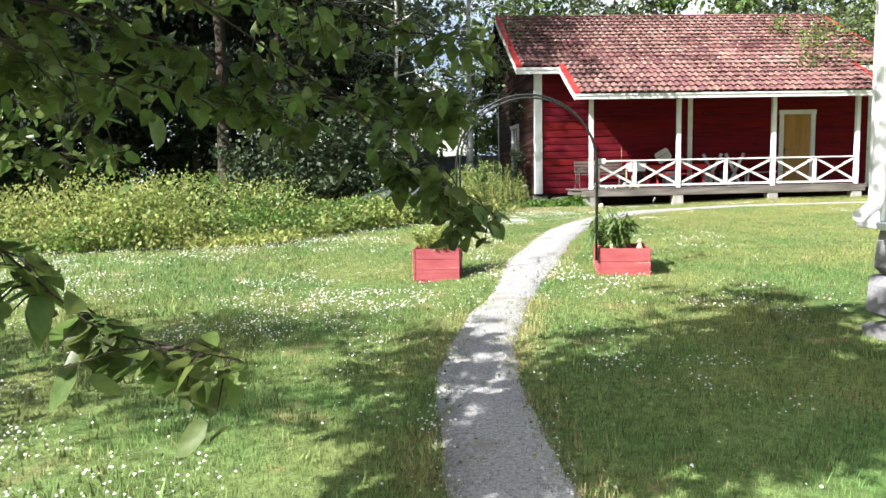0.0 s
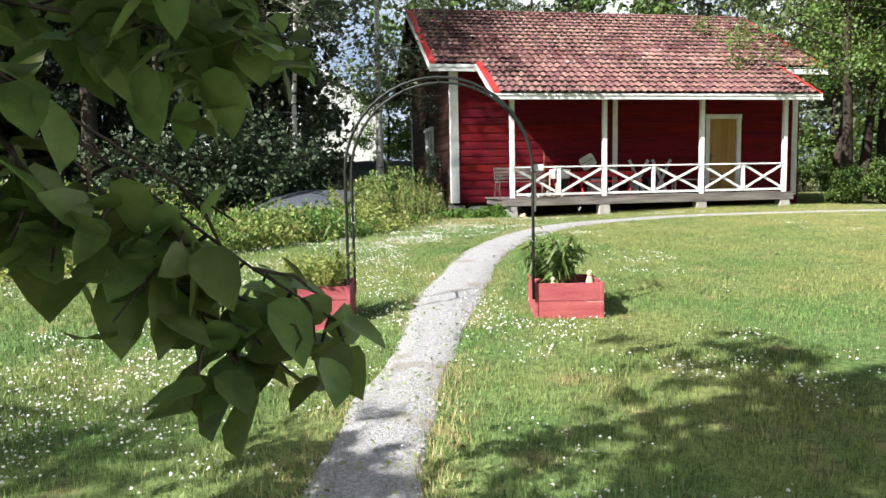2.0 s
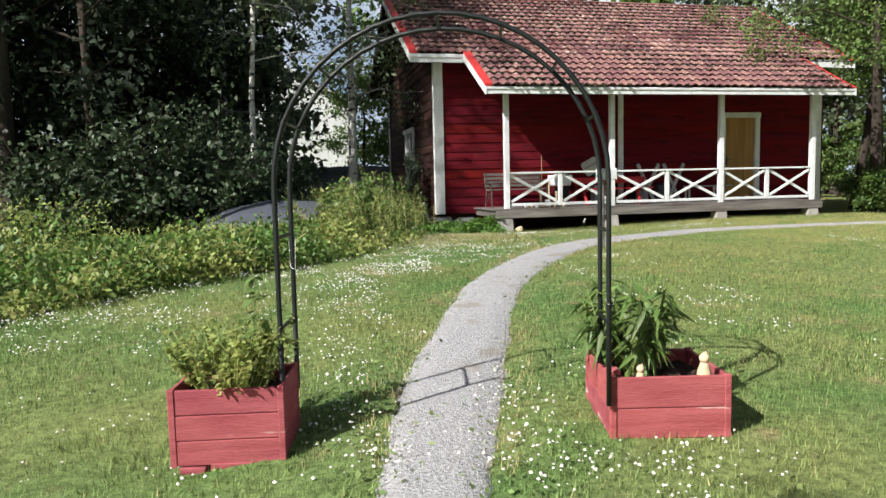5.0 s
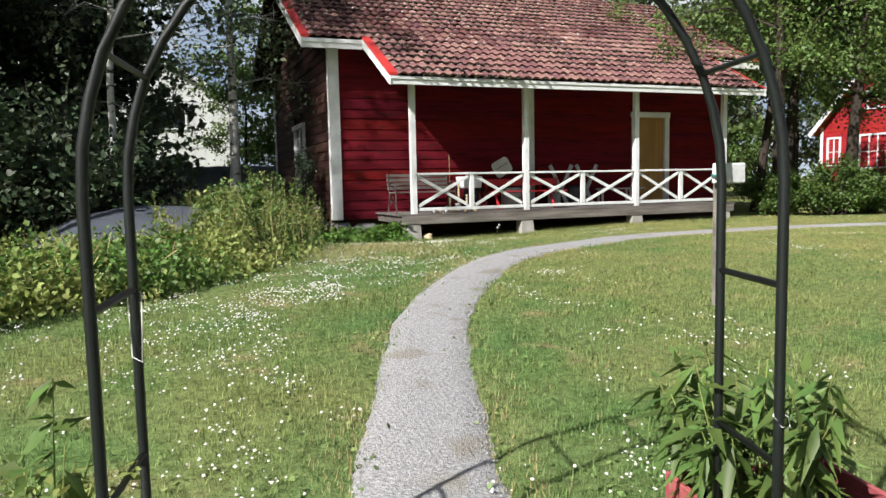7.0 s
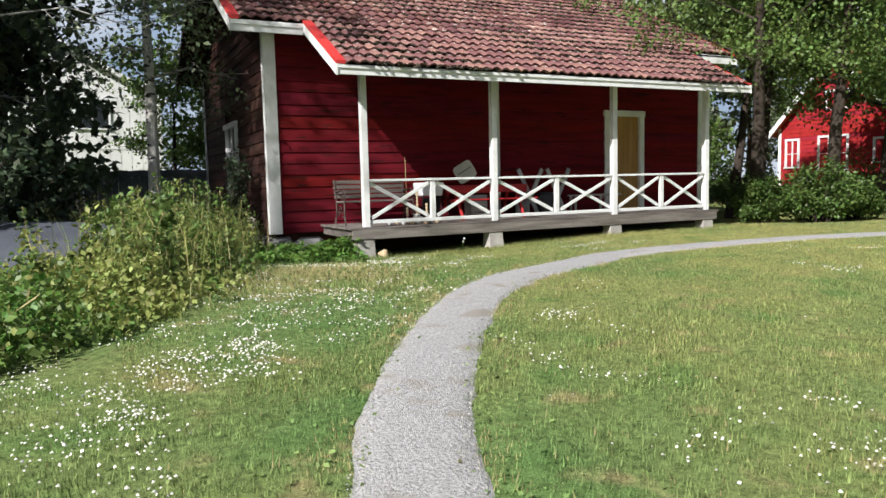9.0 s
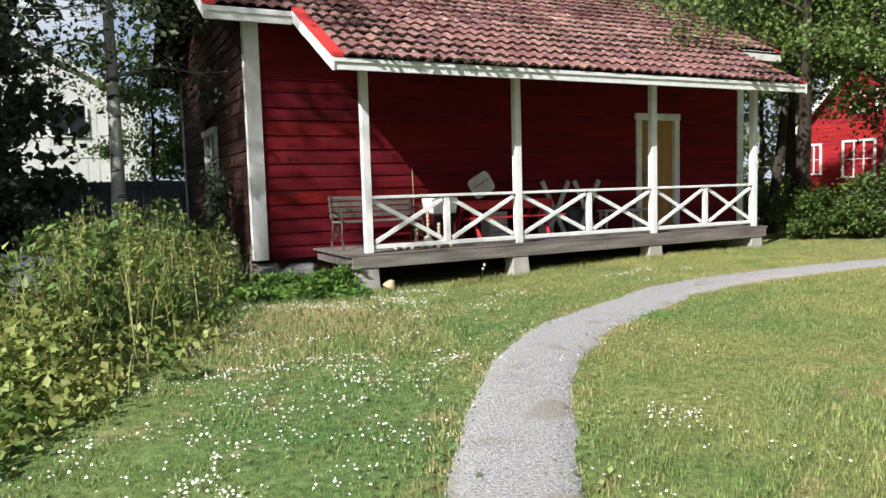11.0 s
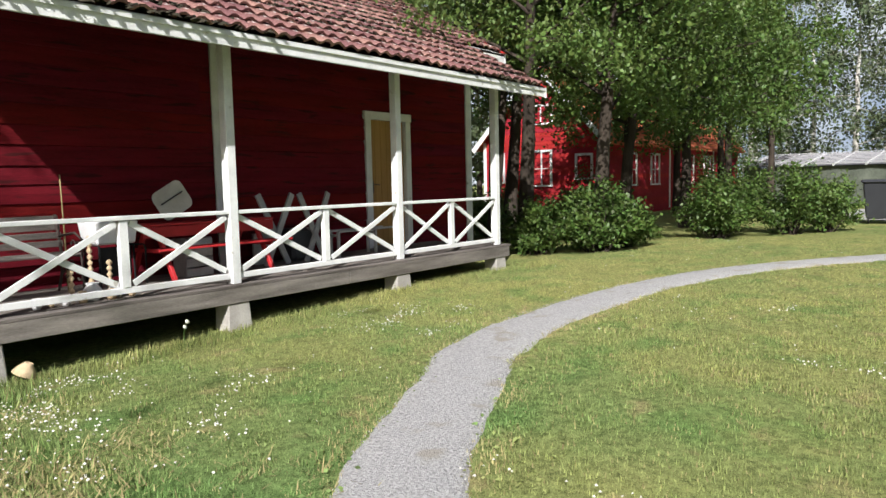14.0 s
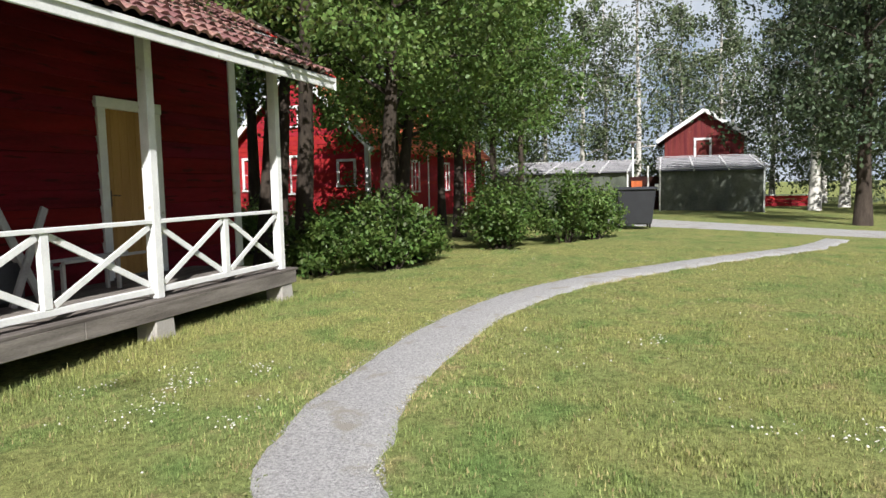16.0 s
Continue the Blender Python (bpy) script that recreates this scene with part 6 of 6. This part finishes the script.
def build_apple():
    """The apple tree whose boughs hang over the start of the path."""
    rng = np.random.default_rng(61)
    x, y = -2.35, 1.5
    z0 = float(ground_z(x, y)) - 0.05
    t = tagged(empty("apple_tree", 0, 0, 0), "old apple tree with boughs hanging over the path", "tree")
    bm = bmesh.new()
    crotch = Vector((x + 0.1, y + 0.1, 1.7))
    tube(bm, [(x, y, z0), (x + 0.03, y, 0.9), crotch], [0.17, 0.14, 0.12], 10)
    leaves, size = [], []

    def bough(pts, r0, twigs, per, spread, hang, big=0.075):
        pts = [Vector(p) for p in pts]
        tube(bm, pts, [r0 + (0.0015 - r0) * k / (len(pts) - 1) for k in range(len(pts))], 6)
        for k in range(twigs):
            u = (0.25 + 0.75 * (k + rng.uniform(0, 1)) / twigs) * (len(pts) - 1)
            i = min(int(u), len(pts) - 2)
            p = pts[i].lerp(pts[i + 1], u - i)
            e = p + Vector((rng.normal(0, spread), rng.normal(0, spread), rng.normal(-hang, spread * 0.5)))
            if e.x > 0.48 and e.z < 1.95:
                e.x = 0.48 - abs(rng.normal(0, 0.06))
            tube(bm, [p, p.lerp(e, 0.5) + Vector((0, 0, 0.02)), e], [0.004, 0.003, 0.0015], 4)
            for j in range(per):
                q = p.lerp(e, rng.uniform(0.3, 1.0))
                leaves.append(q + Vector(rng.normal(0, 0.025, 3)))
                size.append(big * rng.uniform(0.65, 1.2))

    bough([crotch, (-1.6, 2.4, 2.2), (-0.8, 2.95, 2.12), (-0.25, 3.12, 1.74), (0.10, 3.15, 1.50), (0.30, 3.14, 1.36)], 0.009, 8, 4, 0.07, 0.05)
    bough([(-0.05, 3.14, 1.60), (0.16, 3.15, 1.42), (0.32, 3.14, 1.29), (0.45, 3.13, 1.20)], 0.004, 13, 5, 0.085, 0.05, 0.084)
    bough([(0.0, 3.14, 1.56), (0.16, 3.12, 1.36), (0.30, 3.10, 1.15)], 0.004, 10, 5, 0.085, 0.05, 0.084)
    bough([(-0.15, 3.12, 1.66), (0.02, 3.10, 1.46), (0.14, 3.08, 1.30)], 0.004, 8, 5, 0.08, 0.04, 0.084)
    bough([crotch, (-1.5, 2.7, 2.1), (-0.9, 3.15, 1.95), (-0.3, 3.25, 1.74), (0.12, 3.3, 1.68), (0.34, 3.32, 1.64)], 0.012, 34, 7, 0.11, 0.0, 0.085)
    bough([crotch, (-1.6, 2.5, 2.0), (-1.1, 2.95, 1.8), (-0.7, 3.1, 1.70), (-0.45, 3.15, 1.64)], 0.012, 24, 6, 0.11, 0.0, 0.08)
    bough([crotch, (-2.0, 2.6, 2.0), (-1.9, 3.4, 1.75), (-1.75, 3.9, 1.45)], 0.012, 34, 7, 0.16, 0.06, 0.082)
    bough([crotch, (-1.7, 1.75, 1.75), (-1.1, 1.80, 1.35), (-0.75, 1.80, 1.01), (-0.40, 1.80, 0.92)], 0.006, 38, 6, 0.085, 0.05, 0.078)
    bough([crotch, (-1.5, 2.4, 2.5), (-0.7, 3.0, 2.3), (0.0, 3.2, 2.02), (0.36, 3.25, 1.98)], 0.016, 34, 7, 0.16, 0.08)
    bough([crotch, (-1.7, 2.6, 2.3), (-1.2, 3.1, 2.1), (-0.75, 3.3, 1.9), (-0.5, 3.35, 1.65)], 0.014, 34, 7, 0.17, 0.12)
    bough([crotch, (-1.9, 2.8, 2.2), (-1.7, 3.4, 2.0), (-1.5, 3.7, 1.6)], 0.014, 32, 7, 0.17, 0.15)
    bough([crotch, (-1.3, 2.0, 2.5), (-0.6, 2.3, 2.5), (0.0, 2.4, 2.3), (0.25, 2.5, 2.2)], 0.016, 36, 7, 0.17, 0.08)
    bough([crotch, (-1.7, 2.1, 2.1), (-1.25, 2.4, 1.85), (-0.95, 2.5, 1.7)], 0.012, 30, 7, 0.15, 0.08)
    bough([crotch, (-2.0, 2.9, 2.6), (-1.4, 3.6, 2.6), (-0.8, 4.0, 2.4), (-0.35, 4.1, 2.2)], 0.016, 40, 7, 0.2, 0.10)
    bough([crotch, (-2.2, 3.2, 2.4), (-2.0, 4.0, 2.3), (-1.7, 4.5, 2.0)], 0.016, 40, 7, 0.2, 0.15)
    bough([crotch, (-1.8, 1.2, 2.8), (-0.9, 1.3, 3.1), (-0.1, 1.6, 2.9)], 0.03, 24, 7, 0.24, 0.05)
    bough([(-0.9, 3.15, 1.95), (0.02, 3.6, 1.80), (0.2, 3.62, 1.73), (0.40, 3.62, 1.67)], 0.005, 20, 5, 0.08, 0.0, 0.065)
    bough([(-0.5, 3.4, 1.84), (0.05, 3.68, 1.74), (0.25, 3.7, 1.66)], 0.005, 20, 5, 0.085, 0.0, 0.065)
    for k in range(25):
        a, r = k * 2.4, 0.5 + 1.7 * rng.uniform()
        e = Vector((-1.4 + math.cos(a) * r, 2.45 + math.sin(a) * r * 0.85, 3.3 + rng.uniform(0, 2.7)))
        m = crotch.lerp(e, 0.5) + Vector((0, 0, 0.3))
        bough([crotch, m, e], 0.035, 30, 9, 0.36, 0.0, 0.125)
    part("trunk", bm, M_BARK, t)
    p = np.array(leaves)
    m = turns(rng, len(p), 1.0, 0.55, 0.0) * np.array(size)[:, None, None]
    m[:, 2, 1] -= 0.75 * np.array(size) * rng.uniform(0.2, 1.0, len(p))
    v = [(0, 0, 0), (0.29, 0.12, 0.05), (0.40, 0.42, 0.10), (0.27, 0.76, 0.05), (0, 1.0, -0.08), (-0.27, 0.76, 0.05), (-0.40, 0.42, 0.10), (-0.29, 0.12, 0.05), (0, 0.45, -0.02)]
    scatter("foliage", v, [(k, (k + 1) % 8, 8) for k in range(8)], p, m, M_LEAF_APPLE, t)


build_apple()
# unseen tree added to throw shade over the left side of the lawn
build_tree("apple_tree", "unseen broad-crowned tree added to shade the left lawn", -7.0, 2.4, 5.6, 2.0, 1.8, 0.11, 4200, M_LEAF, None, 0.16, 62, (0, 0), 14)


def build_deck_weeds():
    """Fresh leafy weeds by the deck's west end and dry straw on the bare strip before it."""
    rng = np.random.default_rng(67)
    n = 9000
    x, y = rng.uniform(3.5, 5.25, n), rng.uniform(18.9, 20.95, n)
    f = np.array([noise.noise((a * 1.4, b * 1.4, 3.1)) for a, b in zip(x, y)])
    keep = (f > -0.12 + rng.normal(0, 0.08, n)) & ((x < HX0 - 0.1) | (y < 20.8))
    x, y, f = x[keep], y[keep], f[keep]
    z = ground_z(x, y) + rng.uniform(0.02, 1, len(x)) * (0.12 + 0.4 * np.clip(f, 0, 1))
    tagged(scatter("leafy_weeds", LEAF_V, LEAF_F, np.stack([x, y, z], 1), turns(rng, len(x), 0.085, 0.5, 0.5), M_FRESH), "fresh green leafy weeds beside the deck", "weeds", kind="stuff")
    n = 16000
    x, y = rng.normal(3.75, 0.85, n), rng.normal(17.2, 1.0, n)
    f = np.array([noise.noise((a * 1.1, b * 1.1, 8.1)) for a, b in zip(x, y)])
    keep = (f > -0.05 + rng.normal(0, 0.1, n)) & (x < 5.6)
    x, y = x[keep], y[keep]
    k = len(x)
    m = np.zeros((k, 3, 3))
    yaw, h = rng.uniform(0, 6.28, k), rng.uniform(0.03, 0.11, k)
    m[:, 0, 0], m[:, 1, 0] = np.cos(yaw) * 0.007, np.sin(yaw) * 0.007
    m[:, 0, 1], m[:, 1, 1] = -np.sin(yaw) * h, np.cos(yaw) * h
    m[:, 2, 2] = h * rng.uniform(0.1, 0.7, k)
    tagged(scatter("dry_straw", [(-0.5, 0, 0), (0.5, 0, 0), (0, 1, 1)], [(0, 1, 2)], np.stack([x, y, ground_z(x, y) + 0.012], 1), m, M_STRAW), "dry straw and withered grass on the lawn", "straw", kind="stuff")


build_deck_weeds()


def build_jar():
    """An old pale stoneware jar standing in the weeds at the corner."""
    z = float(ground_z(JAR_X, JAR_Y)) - 0.02
    j = tagged(empty("stoneware_jar", JAR_X, JAR_Y, z), "pale weathered stoneware jar at the house corner", "jar")
    bm = bmesh.new()
    turned(bm, [(0.09, 0.0), (0.12, 0.08), (0.14, 0.25), (0.13, 0.42), (0.10, 0.52), (0.085, 0.56), (0.095, 0.60)], seg=16)
    part("body", bm, M_JAR, j)
    bm = bmesh.new()
    turned(bm, [(0.10, 0.60), (0.105, 0.625), (0.06, 0.665), (0.025, 0.68)], seg=16)
    part("lid", bm, M_JAR, j, "domed pale stoneware lid")


JAR_X, JAR_Y = 4.0, 21.62
M_JAR = shade("pale_stoneware", (0.50, 0.44, 0.37), (0.30, 0.25, 0.21), 9, 60, 0.8, bump=0.3)
build_jar()


def build_daisy(x, y):
    """Two white flower heads on thin stalks at the deck's edge."""
    z = float(ground_z(x, y)) - 0.01
    d = tagged(empty("daisy", x, y, z), "white daisies on thin stalks under the deck edge", "flower")
    for dx, h in ((0.0, 0.20), (0.03, 0.25)):
        bm = bmesh.new()
        tube(bm, [(0, 0, 0), (dx * 0.3, 0.0, h * 0.6), (dx, -0.02, h)], 0.003, 5)
        part("stalk", bm, M_FRESH, d)
        bm = bmesh.new()
        turned(bm, [(0.004, -0.006), (0.02, 0.0), (0.022, 0.005), (0.008, 0.01)], seg=12)
        bmesh.ops.transform(bm, matrix=pose(dx, -0.025, h, 60, 0, 0), verts=bm.verts)
        part("flower_head", bm, M_FLOWER, d)


build_daisy(7.18, 19.42)


# ---- lawn, flowers, gravel chips ----
def clover_noise(x, y, s, z):
    return np.array([noise.noise((a * s, b * s, z)) for a, b in zip(x, y)])


def lawn_field(rng, n, x0, x1, y0, y1):
    x, y = rng.uniform(x0, x1, n), rng.uniform(y0, y1, n)
    g = path_gap(x, y)
    ragged = 0.10 * clover_noise(x, y, 2.3, 4.4) + 0.06 * clover_noise(x, y, 7.0, 1.4)
    keep = g > rng.normal(-0.02, 0.05, n) + ragged - np.where(y < 8.5, np.abs(rng.normal(0, 0.13, n)), 0)
    keep &= ~((x > HX0 - 0.1) & (y > 19.6) & (x < 14.8))
    keep &= ~((x > 3.4) & (y < 5.2) & (x < 12))
    return x[keep], y[keep]


def build_lawn():
    rng = np.random.default_rng(31)
    blade_v = [(-0.5, 0, 0), (0.5, 0, 0), (0.06, 0.34, 1.0)]
    blade_f = [(0, 1, 2)]
    bands = ((90000, -1.6, 3.6, 0.9, 6.5, 0.055, 0.0065), (150000, -3.0, 6.0, 6.0, 13.0, 0.045, 0.007), (230000, 1.5, 12.5, 12.0, 19.6, 0.036, 0.0085), (120000, 8.0, 21.0, 10.5, 19.2, 0.034, 0.011), (40000, -9.0, -1.0, 2.0, 12.5, 0.06, 0.018), (60000, 4.0, 13.0, 6.5, 13.0, 0.04, 0.012), (12000, 3.2, 5.6, 18.6, 21.1, 0.10, 0.010), (9000, 2.6, 5.0, 15.5, 19.0, 0.07, 0.010), (9000, 4.9, 14.7, 19.15, 19.62, 0.085, 0.009))
    for i, (n, x0, x1, y0, y1, h, w) in enumerate(bands):
        x, y = lawn_field(rng, n, x0, x1, y0, y1)
        k = len(x)
        z = ground_z(x, y) - np.where(path_gap(x, y) < 0.1, 0.022, 0.012)
        yaw = rng.uniform(0, 2 * np.pi, k)
        hh = h * rng.uniform(0.35, 1.3, k)
        ww = w * rng.uniform(0.6, 1.3, k)
        lean = rng.uniform(0.0, 1.1, k)
        m = np.zeros((k, 3, 3))
        m[:, 0, 0], m[:, 1, 0] = np.cos(yaw) * ww, np.sin(yaw) * ww
        m[:, 0, 1], m[:, 1, 1] = -np.sin(yaw) * hh * lean * 2, np.cos(yaw) * hh * lean * 2
        m[:, 2, 2] = hh
        p = np.stack([x, y, z], 1)
        edge = 0.75 * np.clip(1.2 - np.abs(path_gap(x, y) - 0.05) / 0.2, 0, 1) * (clover_noise(x, y, 0.9, 6.2) > -0.05)
        dry = rng.uniform(0, 1, k) < (0.16 if x0 >= 8 else 0.09 if y0 > 9 else 0.04) + edge
        tagged(scatter("grass", blade_v, blade_f, p[~dry], m[~dry], M_BLADE), "short mown grass blades of the lawn", "grass", kind="stuff")
        tagged(scatter("grass", blade_v, blade_f, p[dry], m[dry], M_STRAW), "dry straw-coloured grass blades in the lawn", "grass", kind="stuff")
    # white clover heads in drifts
    pts = []
    for n, x0, x1, y0, y1 in ((42000, -5, 5, 2.0, 13.5), (34000, -2, 12, 12, 19.3), (13000, 8, 20, 10, 18.8)):
        x, y = lawn_field(rng, n, x0, x1, y0, y1)
        f = 0.65 * clover_noise(x, y, 0.6, 1.7) + 0.85 * clover_noise(x, y, 2.4, 7.1)
        bias = np.interp(x - 0.35 * y, (-6, -2, 0.5, 4), (0.46, 0.36, 0.08, -0.16)) + np.where(y > 12.5, -0.06, 0) - 0.12 * np.exp(-((y - 10.5) / 2.0) ** 2) * (x > 1.5)
        keep = f + bias > rng.normal(0.53, 0.19, len(x))
        pts.append(np.stack([x[keep], y[keep]], 1))
    p = np.concatenate(pts)
    z = ground_z(p[:, 0], p[:, 1]) + rng.uniform(0.02, 0.05, len(p))
    v = [(1, 0, -0.2), (0, 1, -0.2), (-1, 0, -0.2), (0, -1, -0.2), (0, 0, 0.8)]
    f = [(0, 1, 4), (1, 2, 4), (2, 3, 4), (3, 0, 4)]
    tagged(scatter("clover_flowers", v, f, np.column_stack([p, z]), turns(rng, len(p), 0.0076, 0.3, 0.45), M_FLOWER), "white clover flower heads scattered in the lawn", "flowers", kind="stuff")
    # broad clover leaves and plantain low in the turf along the path
    n = 30000
    x, y = lawn_field(rng, n, -2.5, 8, 2.5, 17)
    g = path_gap(x, y)
    keep = g < rng.exponential(0.5, len(x))
    x, y = x[keep], y[keep]
    tagged(scatter("clover_leaves", FLAT_V, FLAT_F, np.stack([x, y, ground_z(x, y) + 0.012], 1), turns(rng, len(x), 0.03, 0.4, 0.4), M_BLADE), "low clover and plantain leaves beside the path", "ground cover", kind="stuff")
    # loose chips on the gravel
    n = 36000
    i = rng.integers(0, len(PATH_XY) - 14, n)
    ok = PATH_XY[i, 1] > 2.0
    i = i[ok]
    off = rng.uniform(-1.12, 1.12, len(i))
    nxt = PATH_XY[np.minimum(i + 1, len(PATH_XY) - 1)]
    d = nxt - PATH_XY[i]
    d = d / np.maximum(np.hypot(d[:, 0], d[:, 1]), 1e-6)[:, None]
    q = PATH_XY[i] + d * rng.uniform(-0.06, 0.06, len(i))[:, None] + np.stack([d[:, 1], -d[:, 0]], 1) * (off * PATH_HALF[i])[:, None]
    tagged(scatter("gravel_chips", [(1, 0, 0), (-0.6, 0.8, 0), (-0.5, -0.9, 0), (0, 0, 0.75)], [(0, 1, 3), (1, 2, 3), (2, 0, 3)], np.column_stack([q, ground_z(q[:, 0], q[:, 1]) + 0.008]), turns(rng, len(q), 0.0052, 0.3, 0.6), M_STONE_CHIP), "loose grey gravel chips on the footpath", "gravel", kind="stuff")


build_lawn()
